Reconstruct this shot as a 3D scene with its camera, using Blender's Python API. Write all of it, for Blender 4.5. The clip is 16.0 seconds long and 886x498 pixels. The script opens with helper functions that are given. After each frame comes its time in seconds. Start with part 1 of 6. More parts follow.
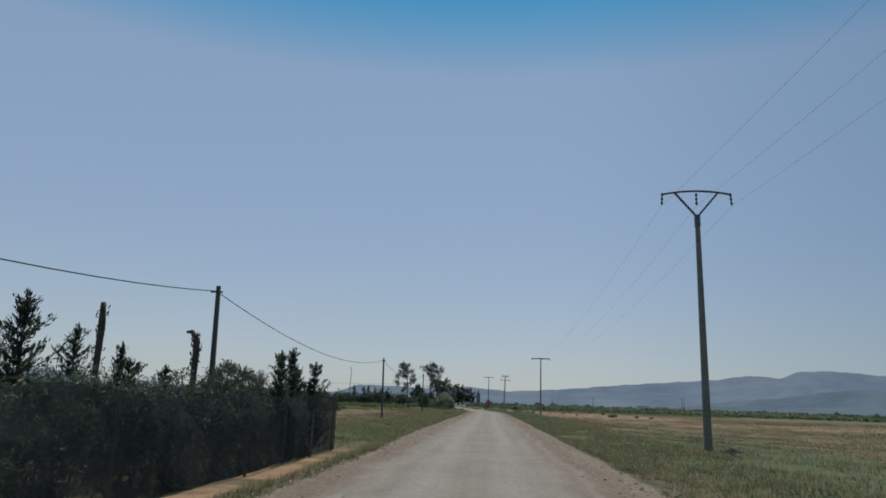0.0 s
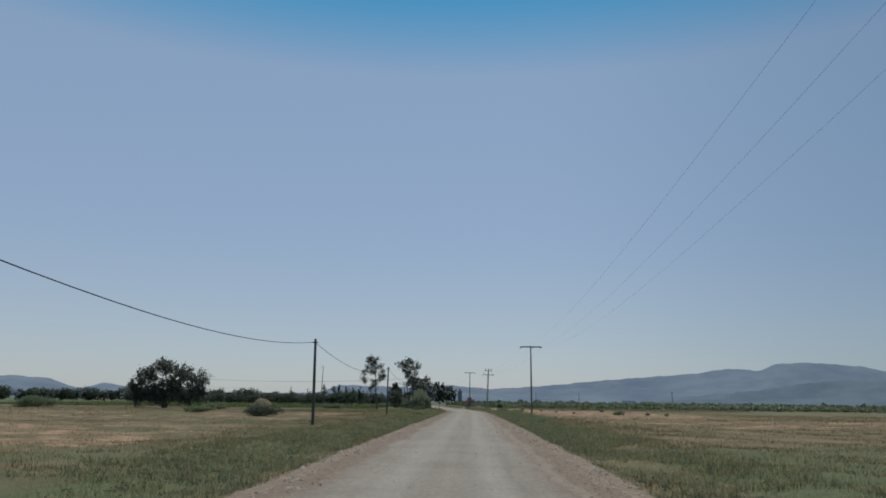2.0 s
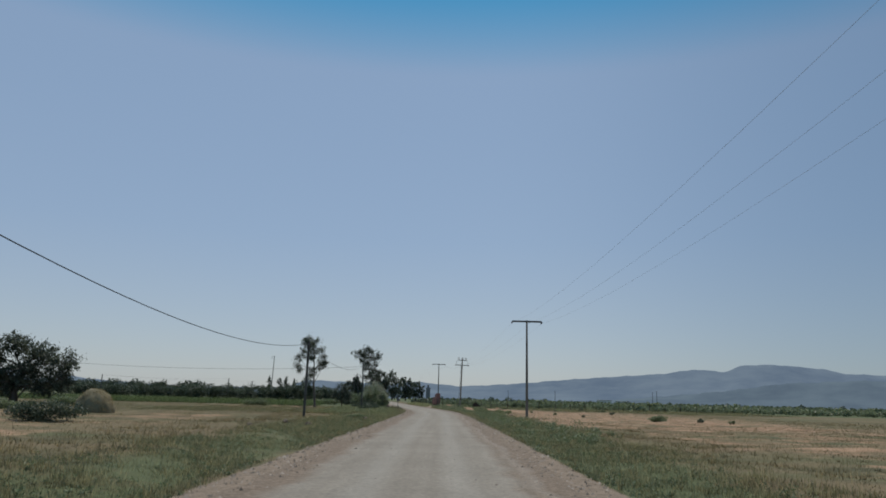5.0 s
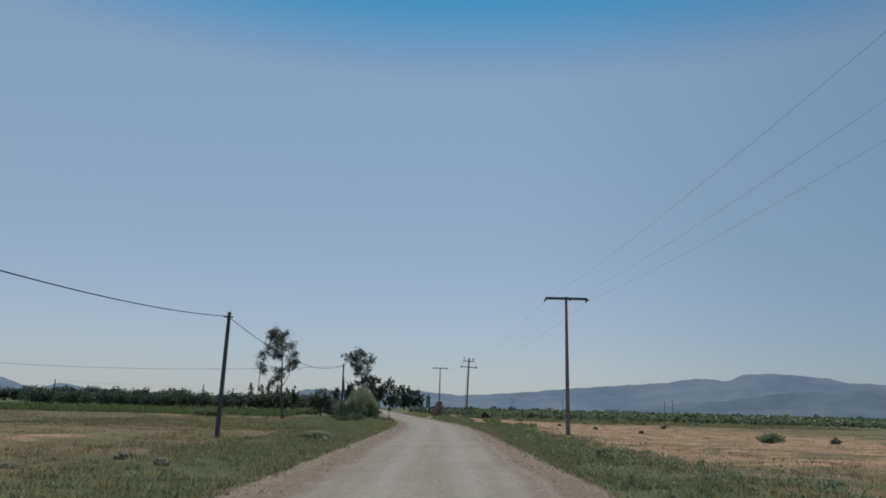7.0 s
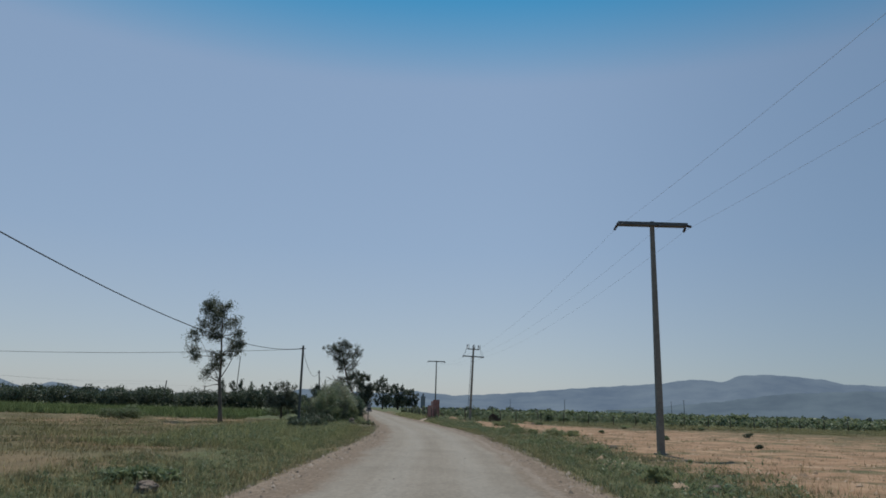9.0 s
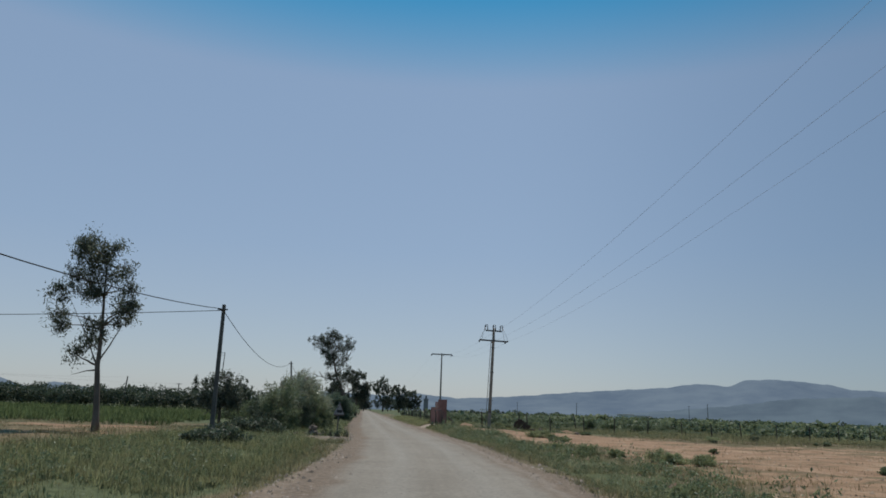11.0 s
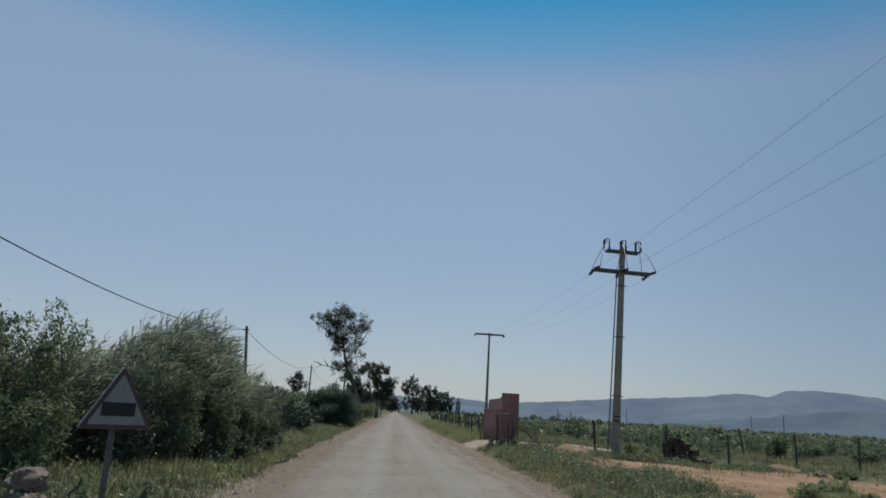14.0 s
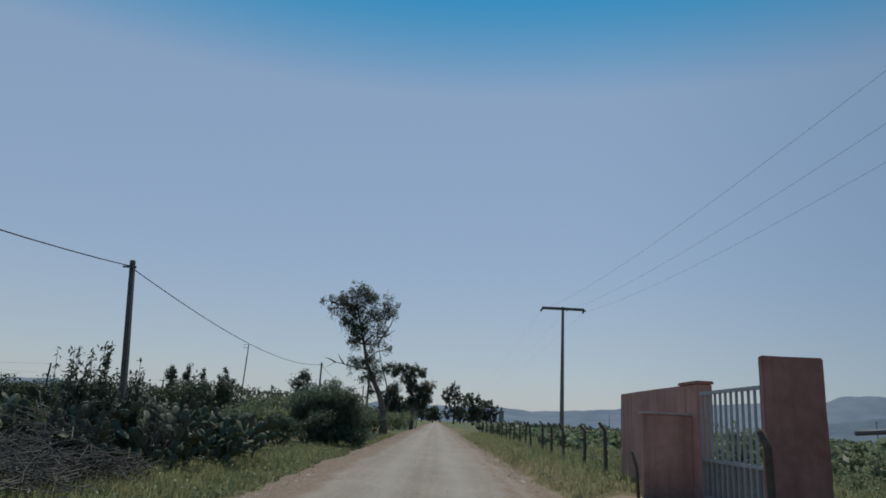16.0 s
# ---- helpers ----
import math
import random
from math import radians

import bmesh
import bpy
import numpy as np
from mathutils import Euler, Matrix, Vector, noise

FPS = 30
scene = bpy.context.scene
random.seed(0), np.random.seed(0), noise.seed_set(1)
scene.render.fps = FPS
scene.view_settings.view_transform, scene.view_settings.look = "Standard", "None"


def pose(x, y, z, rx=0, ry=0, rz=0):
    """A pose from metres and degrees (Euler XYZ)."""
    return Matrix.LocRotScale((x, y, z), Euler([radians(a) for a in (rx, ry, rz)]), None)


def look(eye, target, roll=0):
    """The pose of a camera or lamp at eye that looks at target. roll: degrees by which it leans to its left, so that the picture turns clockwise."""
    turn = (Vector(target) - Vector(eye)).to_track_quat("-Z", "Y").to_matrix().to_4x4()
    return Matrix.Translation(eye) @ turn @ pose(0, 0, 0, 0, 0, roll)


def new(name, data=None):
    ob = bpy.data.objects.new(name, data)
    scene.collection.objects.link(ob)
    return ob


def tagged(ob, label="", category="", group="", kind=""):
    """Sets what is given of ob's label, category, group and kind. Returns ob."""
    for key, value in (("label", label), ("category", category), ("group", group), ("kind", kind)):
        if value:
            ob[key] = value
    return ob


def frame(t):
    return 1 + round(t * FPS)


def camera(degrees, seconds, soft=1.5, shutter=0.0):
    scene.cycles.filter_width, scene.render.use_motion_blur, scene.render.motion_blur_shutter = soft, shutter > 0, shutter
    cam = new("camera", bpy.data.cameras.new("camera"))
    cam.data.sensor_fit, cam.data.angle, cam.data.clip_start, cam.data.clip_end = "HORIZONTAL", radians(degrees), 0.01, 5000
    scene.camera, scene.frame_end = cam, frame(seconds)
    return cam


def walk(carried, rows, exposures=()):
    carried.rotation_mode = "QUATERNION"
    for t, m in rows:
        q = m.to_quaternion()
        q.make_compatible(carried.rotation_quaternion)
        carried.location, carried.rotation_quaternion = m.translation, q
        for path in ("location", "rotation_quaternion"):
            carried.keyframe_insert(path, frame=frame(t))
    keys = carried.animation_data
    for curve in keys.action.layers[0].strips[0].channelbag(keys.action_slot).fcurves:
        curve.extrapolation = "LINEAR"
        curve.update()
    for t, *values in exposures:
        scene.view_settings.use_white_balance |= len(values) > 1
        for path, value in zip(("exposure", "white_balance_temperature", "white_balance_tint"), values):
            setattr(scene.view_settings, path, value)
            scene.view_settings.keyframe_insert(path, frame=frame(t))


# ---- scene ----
# camera, driven along the country road
cam = camera(65.0, 16.0, soft=1.7)
PATH = [
    (0.0, pose(0.000, -0.000, 1.347, 102.45, -1.83, 3.77)),
    (0.5, pose(0.022, 4.658, 1.361, 102.52, -1.37, 3.83)),
    (1.0, pose(0.047, 9.356, 1.355, 102.55, -0.89, 3.75)),
    (1.5, pose(0.085, 13.982, 1.354, 102.48, -0.58, 3.00)),
    (2.0, pose(0.115, 18.730, 1.353, 102.39, -0.65, 2.33)),
    (2.5, pose(0.112, 23.571, 1.345, 102.19, -0.83, 1.44)),
    (3.0, pose(0.111, 28.520, 1.343, 102.02, -0.90, 0.65)),
    (3.5, pose(0.108, 33.427, 1.351, 101.76, -1.05, 0.13)),
    (4.0, pose(0.096, 38.337, 1.350, 101.79, -1.21, -0.13)),
    (6.5, pose(-0.103, 62.821, 1.372, 102.86, -1.60, -0.13)),
    (7.0, pose(-0.182, 67.704, 1.358, 102.91, -1.45, -0.19)),
    (7.5, pose(-0.245, 72.571, 1.351, 103.00, -1.30, -0.21)),
    (8.0, pose(-0.309, 77.472, 1.352, 102.96, -1.38, -0.35)),
    (8.5, pose(-0.361, 82.276, 1.340, 102.97, -1.47, -0.52)),
    (9.0, pose(-0.383, 87.063, 1.335, 102.94, -1.60, -0.60)),
    (11.5, pose(-0.753, 111.677, 1.342, 103.20, -2.13, -0.32)),
    (12.0, pose(-0.921, 116.554, 1.329, 103.25, -2.32, -0.23)),
    (12.5, pose(-1.125, 121.474, 1.315, 103.38, -2.67, 0.15)),
    (13.0, pose(-1.336, 125.935, 1.327, 103.47, -2.72, 0.63)),
    (13.5, pose(-1.636, 130.144, 1.323, 103.19, -3.19, 1.25)),
    (14.0, pose(-1.910, 134.779, 1.323, 103.30, -3.39, 2.14)),
    (14.5, pose(-2.274, 139.610, 1.314, 103.28, -3.17, 3.39)),
    (15.0, pose(-2.672, 144.683, 1.326, 103.38, -2.84, 4.03)),
    (15.5, pose(-3.068, 149.752, 1.338, 103.70, -3.06, 4.72)),
    (16.0, pose(-3.486, 154.769, 1.343, 103.87, -2.94, 5.50)),
]
walk(cam, PATH)
scene.view_settings.exposure = -0.35

# ---------------------------------------------------------------- light
SUN_AZ = radians(4)       # from +y towards +x
SUN_EL = radians(66)
world = bpy.data.worlds.new("sky")
scene.world = world
world.use_nodes = True
wt = world.node_tree
sky = wt.nodes.new("ShaderNodeTexSky")
sky.sky_type = "NISHITA"
sky.sun_disc = False
sky.sun_elevation = SUN_EL
sky.sun_rotation = SUN_AZ
sky.altitude = 100
sky.air_density = 1.0
sky.dust_density = 0.7
sky.ozone_density = 2.0
bg = wt.nodes["Background"]
bg.inputs["Strength"].default_value = 0.10
veil = wt.nodes.new("ShaderNodeMix")     # thin summer haze over the clear sky
veil.data_type = "RGBA"
veil.inputs["Factor"].default_value = 0.62
tc = wt.nodes.new("ShaderNodeTexCoord")
up = wt.nodes.new("ShaderNodeSeparateXYZ")
wt.links.new(tc.outputs["Generated"], up.inputs["Vector"])
hz = wt.nodes.new("ShaderNodeValToRGB")
hz.color_ramp.elements[0].position = 0.0
hz.color_ramp.elements[0].color = (0.640, 0.722, 0.805, 1)
hz.color_ramp.elements[1].position = 0.22
hz.color_ramp.elements[1].color = (0.466, 0.634, 0.868, 1)
tint_stop = hz.color_ramp.elements.new(0.44)
tint_stop.color = (0.426, 0.612, 0.872, 1)
tint_stop = hz.color_ramp.elements.new(0.55)   # windscreen's cyan tint band, painted into the upper sky colour
tint_stop.color = (0.03, 0.46, 0.84, 1)
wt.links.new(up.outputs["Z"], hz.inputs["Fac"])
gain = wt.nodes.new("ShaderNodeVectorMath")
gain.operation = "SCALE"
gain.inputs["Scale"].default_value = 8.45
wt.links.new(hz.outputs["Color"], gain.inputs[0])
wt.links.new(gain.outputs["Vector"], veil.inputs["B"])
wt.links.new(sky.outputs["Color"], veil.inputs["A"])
vignette = wt.nodes.new("ShaderNodeValToRGB")     # lens and glass vignetting painted into the sky: darker towards +x
vignette.color_ramp.interpolation = "EASE"
vignette.color_ramp.elements[0].position = 0.05
vignette.color_ramp.elements[0].color = (1, 1, 1, 1)
vignette.color_ramp.elements[1].position = 0.65
vignette.color_ramp.elements[1].color = (0.70, 0.76, 0.80, 1)
wt.links.new(up.outputs["X"], vignette.inputs["Fac"])
# multiplies the painted vignetting into the sky colour
thin = wt.nodes.new("ShaderNodeMix")
thin.data_type = "RGBA"
thin.blend_type = "MULTIPLY"
thin.inputs["Factor"].default_value = 1.0
wt.links.new(veil.outputs["Result"], thin.inputs["A"])
wt.links.new(vignette.outputs["Color"], thin.inputs["B"])
glass_tint = wt.nodes.new("ShaderNodeValToRGB")    # the same windscreen tint, multiplied over the upper sky
glass_tint.color_ramp.elements[0].position = 0.45
glass_tint.color_ramp.elements[0].color = (1, 1, 1, 1)
glass_tint.color_ramp.elements[1].position = 0.56
glass_tint.color_ramp.elements[1].color = (0.50, 0.90, 1.0, 1)
wt.links.new(up.outputs["Z"], glass_tint.inputs["Fac"])
tinted_sky = wt.nodes.new("ShaderNodeMix")
tinted_sky.data_type = "RGBA"
tinted_sky.blend_type = "MULTIPLY"
tinted_sky.inputs["Factor"].default_value = 1.0
wt.links.new(thin.outputs["Result"], tinted_sky.inputs["A"])
wt.links.new(glass_tint.outputs["Color"], tinted_sky.inputs["B"])
wt.links.new(tinted_sky.outputs["Result"], bg.inputs["Color"])
sun = new("sun", bpy.data.lights.new("sun", "SUN"))
sun.data.energy = 4.0
sun.data.angle = radians(0.6)
sun.data.color = (1.0, 0.95, 0.87)
sd = Vector((math.sin(SUN_AZ) * math.cos(SUN_EL), math.cos(SUN_AZ) * math.cos(SUN_EL), math.sin(SUN_EL)))
sun.matrix_world = look((0, 0, 60), Vector((0, 0, 60)) - sd)


# ---------------------------------------------------------------- materials
def node_mat(name, rough=0.85):
    m = bpy.data.materials.new(name)
    m.use_nodes = True
    b = m.node_tree.nodes["Principled BSDF"]
    b.inputs["Roughness"].default_value = rough
    b.inputs["Specular IOR Level"].default_value = 0.25
    return m, m.node_tree, b


def noise_node(nt, scale, detail=5.0, coord=None, rough=0.6, stretch=None):
    n = nt.nodes.new("ShaderNodeTexNoise")
    n.inputs["Scale"].default_value = scale
    n.inputs["Detail"].default_value = detail
    n.inputs["Roughness"].default_value = rough
    if coord is None:
        coord = nt.nodes.new("ShaderNodeTexCoord").outputs["Object"]
    if stretch:
        mp = nt.nodes.new("ShaderNodeMapping")
        mp.inputs["Scale"].default_value = stretch
        nt.links.new(coord, mp.inputs["Vector"])
        coord = mp.outputs["Vector"]
    nt.links.new(coord, n.inputs["Vector"])
    return n.outputs["Fac"]


def ramp(nt, fac, stops):
    r = nt.nodes.new("ShaderNodeValToRGB")
    e = r.color_ramp.elements
    while len(e) < len(stops):
        e.new(0.5)
    for el, (p, c) in zip(e, stops):
        el.position = p
        el.color = (*c, 1) if not isinstance(c, float) else (c, c, c, 1)
    nt.links.new(fac, r.inputs["Fac"])
    return r.outputs["Color"]


def mix(nt, fac, a, b, kind="MIX"):
    n = nt.nodes.new("ShaderNodeMix")
    n.data_type = "RGBA"
    n.blend_type = kind
    for sock, v in ((n.inputs["Factor"], fac), (n.inputs["A"], a), (n.inputs["B"], b)):
        if isinstance(v, (float, int)):
            sock.default_value = v
        elif isinstance(v, tuple):
            sock.default_value = (*v, 1)
        else:
            nt.links.new(v, sock)
    return n.outputs["Result"]


def maths(nt, op, a, b=0.0, clamp=False):
    n = nt.nodes.new("ShaderNodeMath")
    n.operation = op
    n.use_clamp = clamp
    for sock, v in zip(n.inputs, (a, b)):
        if isinstance(v, (float, int)):
            sock.default_value = v
        else:
            nt.links.new(v, sock)
    return n.outputs[0]


def bump(nt, bsdf, height, strength=0.4, dist=0.02):
    n = nt.nodes.new("ShaderNodeBump")
    n.inputs["Strength"].default_value = strength
    n.inputs["Distance"].default_value = dist
    nt.links.new(height, n.inputs["Height"])
    nt.links.new(n.outputs["Normal"], bsdf.inputs["Normal"])


def plain(name, dark, light, scale=6.0, rough=0.85, bumps=0.3, metal=0.0, stretch=None):
    m, nt, b = node_mat(name, rough)
    fine = noise_node(nt, scale, 6, stretch=stretch)
    wide = noise_node(nt, scale * 0.13, 3)
    f = maths(nt, "ADD", maths(nt, "MULTIPLY", fine, 0.55), maths(nt, "MULTIPLY", wide, 0.45))
    nt.links.new(ramp(nt, f, [(0.32, dark), (0.68, light)]), b.inputs["Base Color"])
    b.inputs["Metallic"].default_value = metal
    if bumps:
        bump(nt, b, fine, bumps, 0.01)
    return m


def leafy(name, dark, light, trans=0.4, rough=0.5):
    m, nt, b = node_mat(name, rough)
    g = nt.nodes.new("ShaderNodeNewGeometry").outputs["Random Per Island"]
    o = nt.nodes.new("ShaderNodeObjectInfo").outputs["Random"]
    wide = noise_node(nt, 0.9, 2)
    f = maths(nt, "ADD", maths(nt, "MULTIPLY", g, 0.6), maths(nt, "MULTIPLY", wide, 0.4))
    f = maths(nt, "ADD", f, maths(nt, "MULTIPLY", maths(nt, "SUBTRACT", o, 0.5), 0.15))
    col = ramp(nt, f, [(0.15, dark), (0.85, light)])
    nt.links.new(col, b.inputs["Base Color"])
    tr = nt.nodes.new("ShaderNodeBsdfTranslucent")
    nt.links.new(col, tr.inputs["Color"])
    mx = nt.nodes.new("ShaderNodeMixShader")
    mx.inputs[0].default_value = trans
    nt.links.new(b.outputs[0], mx.inputs[1])
    nt.links.new(tr.outputs[0], mx.inputs[2])
    nt.links.new(mx.outputs[0], nt.nodes["Material Output"].inputs["Surface"])
    return m


def ground_material():
    m, nt, b = node_mat("field_ground", 0.95)
    at = nt.nodes.new("ShaderNodeAttribute")
    at.attribute_name = "cover"
    sep = nt.nodes.new("ShaderNodeSeparateColor")
    nt.links.new(at.outputs["Color"], sep.inputs["Color"])
    fine = noise_node(nt, 5.0, 8, rough=0.7)
    mid = noise_node(nt, 0.6, 6, rough=0.65)
    wide = noise_node(nt, 0.06, 4)
    wob = maths(nt, "ADD", maths(nt, "MULTIPLY", maths(nt, "SUBTRACT", mid, 0.5), 1.1),
                maths(nt, "MULTIPLY", maths(nt, "SUBTRACT", fine, 0.5), 0.6))
    dry = ramp(nt, mid, [(0.3, (0.095, 0.073, 0.031)), (0.5, (0.155, 0.121, 0.054)), (0.7, (0.225, 0.172, 0.088))])
    green = ramp(nt, fine, [(0.3, (0.066, 0.078, 0.030)), (0.7, (0.155, 0.165, 0.070))])
    grass = mix(nt, ramp(nt, wide, [(0.36, 0.0), (0.54, 1.0)]), green, dry)
    band = noise_node(nt, 0.35, 4, rough=0.55, stretch=(0.12, 0.8, 1.0))
    grass = mix(nt, ramp(nt, band, [(0.44, 0.0), (0.60, 0.85)]), grass, (0.225, 0.155, 0.082))
    weedy = noise_node(nt, 0.5, 5, rough=0.6, stretch=(0.16, 1.0, 1.0))
    grass = mix(nt, ramp(nt, weedy, [(0.55, 0.0), (0.66, 0.75)]), grass, (0.085, 0.080, 0.036))
    lush = maths(nt, "ADD", sep.outputs["Green"], maths(nt, "MULTIPLY", wob, 0.6), True)
    grass = mix(nt, ramp(nt, lush, [(0.4, 0.0), (0.6, 1.0)]), grass, green)
    sand = ramp(nt, mid, [(0.28, (0.19, 0.108, 0.058)), (0.52, (0.30, 0.176, 0.099)), (0.75, (0.41, 0.270, 0.164))])
    streak = noise_node(nt, 0.5, 5, rough=0.6, stretch=(0.22, 0.9, 1.0))
    bare = maths(nt, "ADD", maths(nt, "ADD", sep.outputs["Red"], maths(nt, "MULTIPLY", maths(nt, "SUBTRACT", streak, 0.5), 1.5)), maths(nt, "MULTIPLY", wob, 0.8), True)
    blade = noise_node(nt, 16.0, 6, rough=0.8)
    grass = mix(nt, 0.85, grass, ramp(nt, blade, [(0.34, 0.42), (0.66, 1.12)]), "MULTIPLY")
    c = mix(nt, ramp(nt, bare, [(0.38, 0.0), (0.62, 1.0)]), grass, sand)
    grav = maths(nt, "ADD", sep.outputs["Blue"], maths(nt, "MULTIPLY", wob, 0.7), True)
    gcol = ramp(nt, fine, [(0.3, (0.138, 0.096, 0.063)), (0.7, (0.295, 0.216, 0.152))])
    c = mix(nt, ramp(nt, grav, [(0.4, 0.0), (0.6, 1.0)]), c, gcol)
    nt.links.new(c, b.inputs["Base Color"])
    bump(nt, b, fine, 0.8, 0.05)
    return m


def road_material():
    m, nt, b = node_mat("gravel_road", 0.93)
    uv = nt.nodes.new("ShaderNodeUVMap")
    sep = nt.nodes.new("ShaderNodeSeparateXYZ")
    nt.links.new(uv.outputs["UV"], sep.inputs["Vector"])
    u = sep.outputs["X"]
    fine = noise_node(nt, 11.0, 8, rough=0.75)
    mid = noise_node(nt, 0.7, 5)
    streak = noise_node(nt, 1.0, 4, uv.outputs["UV"], stretch=(2.2, 0.05, 1.0))
    ragged = maths(nt, "ADD", maths(nt, "MULTIPLY", maths(nt, "SUBTRACT", mid, 0.5), 1.1), maths(nt, "MULTIPLY", maths(nt, "SUBTRACT", fine, 0.5), 0.7))
    core = ramp(nt, streak, [(0.3, (0.250, 0.205, 0.157)), (0.7, (0.318, 0.266, 0.209))])
    patch = noise_node(nt, 0.45, 6, rough=0.6)
    core = mix(nt, ramp(nt, patch, [(0.42, 0.0), (0.66, 0.45)]), core, (0.190, 0.155, 0.117))
    # two pale wheel tracks along the worn middle
    rut = maths(nt, "ABSOLUTE", maths(nt, "SUBTRACT", maths(nt, "ABSOLUTE", maths(nt, "ADD", u, maths(nt, "MULTIPLY", ragged, 0.1))), 0.8))
    core = mix(nt, ramp(nt, rut, [(0.08, 0.34), (0.5, 0.0)]), core, (0.368, 0.325, 0.270))
    dirt = ramp(nt, fine, [(0.28, (0.122, 0.085, 0.056)), (0.5, (0.205, 0.145, 0.099)), (0.72, (0.305, 0.226, 0.163))])
    d = maths(nt, "ADD", maths(nt, "ABSOLUTE", maths(nt, "ADD", u, 0.08)), maths(nt, "MULTIPLY", ragged, 0.75))
    c = mix(nt, ramp(nt, maths(nt, "DIVIDE", d, 4.0), [(0.43, 0.0), (0.54, 1.0)]), core, dirt)
    # pale dust ridge thrown up by the wheels beside the worn middle
    row = maths(nt, "ABSOLUTE", maths(nt, "SUBTRACT", maths(nt, "ADD", u, maths(nt, "MULTIPLY", ragged, 0.12)), 2.15))
    c = mix(nt, ramp(nt, row, [(0.04, 0.35), (0.2, 0.0)]), c, (0.36, 0.30, 0.24))
    c = mix(nt, 0.55, c, ramp(nt, fine, [(0.3, 0.62), (0.7, 1.08)]), "MULTIPLY")
    vo = nt.nodes.new("ShaderNodeTexVoronoi")
    vo.inputs["Scale"].default_value = 16.0
    nt.links.new(nt.nodes.new("ShaderNodeTexCoord").outputs["Object"], vo.inputs["Vector"])
    c = mix(nt, 0.3, c, ramp(nt, vo.outputs["Color"], [(0.2, 0.62), (0.8, 1.2)]), "MULTIPLY")
    nt.links.new(c, b.inputs["Base Color"])
    bump(nt, b, fine, 0.7, 0.03)
    return m


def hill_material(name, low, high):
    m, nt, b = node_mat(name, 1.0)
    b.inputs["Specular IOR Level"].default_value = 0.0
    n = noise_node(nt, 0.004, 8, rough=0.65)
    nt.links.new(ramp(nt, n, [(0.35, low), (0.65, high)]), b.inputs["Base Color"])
    # air light between here and there, added as a faint blue glow
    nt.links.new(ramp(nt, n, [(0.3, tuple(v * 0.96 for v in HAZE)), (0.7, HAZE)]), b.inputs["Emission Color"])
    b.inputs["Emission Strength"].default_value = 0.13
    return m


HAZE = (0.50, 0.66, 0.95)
M_GROUND = ground_material()
M_ROAD = road_material()
M_CONCRETE = plain("weathered_concrete", (0.135, 0.115, 0.095), (0.25, 0.215, 0.18), 7, 0.9)
M_CONCRETE_L = plain("grey_concrete", (0.068, 0.062, 0.055), (0.135, 0.123, 0.108), 9, 0.9)
M_CONCRETE_W = plain("warm_concrete", (0.185, 0.150, 0.118), (0.36, 0.30, 0.242), 7, 0.9)
M_STEEL = plain("galvanised_steel", (0.07, 0.07, 0.07), (0.16, 0.16, 0.16), 12, 0.6, 0.1, 0.4)
M_CERAMIC = plain("dark_insulator", (0.03, 0.02, 0.018), (0.07, 0.05, 0.045), 20, 0.3, 0.0)
M_CABLE = plain("black_cable", (0.012, 0.012, 0.012), (0.03, 0.03, 0.03), 10, 0.6, 0.0)
M_WIRE = plain("aluminium_wire", (0.20, 0.20, 0.20), (0.34, 0.34, 0.34), 10, 0.5, 0.0, 0.5)


def red_plaster(name, dark, light):
    m, nt, b = node_mat(name, 0.92)
    fine = noise_node(nt, 9.0, 7, rough=0.7)
    wide = noise_node(nt, 1.1, 4)
    c = ramp(nt, maths(nt, "ADD", maths(nt, "MULTIPLY", fine, 0.4), maths(nt, "MULTIPLY", wide, 0.6)), [(0.35, dark), (0.65, light)])
    run = noise_node(nt, 2.2, 5, stretch=(2.2, 2.2, 0.22))
    c = mix(nt, ramp(nt, run, [(0.5, 0.0), (0.72, 0.55)]), c, (0.13, 0.075, 0.06))
    chip = noise_node(nt, 6.5, 6, rough=0.75)
    c = mix(nt, ramp(nt, chip, [(0.66, 0.0), (0.70, 0.6)]), c, (0.36, 0.27, 0.22))
    nt.links.new(c, b.inputs["Base Color"])
    bump(nt, b, fine, 0.5, 0.012)
    return m


M_RED = red_plaster("red_plaster", (0.254, 0.109, 0.087), (0.395, 0.189, 0.153))
M_RED_L = red_plaster("faded_red_plaster", (0.342, 0.166, 0.132), (0.502, 0.274, 0.223))
M_CAP = plain("pale_cement_cap", (0.35, 0.29, 0.25), (0.52, 0.45, 0.39), 8, 0.9)
M_GATE = plain("grey_gate_paint", (0.21, 0.22, 0.22), (0.35, 0.36, 0.36), 6, 0.5, 0.1, 0.2)
M_POST = plain("dark_fence_post", (0.056, 0.04, 0.03), (0.138, 0.1, 0.076), 8, 0.9)
M_WOOD = plain("grey_wood", (0.13, 0.09, 0.065), (0.27, 0.20, 0.15), 7, 0.9, 0.4, 0, (1, 1, 0.15))
M_BARK = plain("tree_bark", (0.075, 0.058, 0.045), (0.19, 0.155, 0.125), 5, 0.95, 0.6, 0, (1, 1, 0.25))
M_EUC = leafy("eucalyptus_leaf", (0.052, 0.062, 0.043), (0.162, 0.178, 0.124), 0.45)
M_PINE = leafy("conifer_leaf", (0.030, 0.044, 0.028), (0.090, 0.112, 0.066))
M_BUSH = leafy("bush_leaf", (0.068, 0.092, 0.043), (0.24, 0.275, 0.138))
M_DARKBUSH = leafy("dark_hedge_leaf", (0.034, 0.048, 0.030), (0.118, 0.140, 0.084))
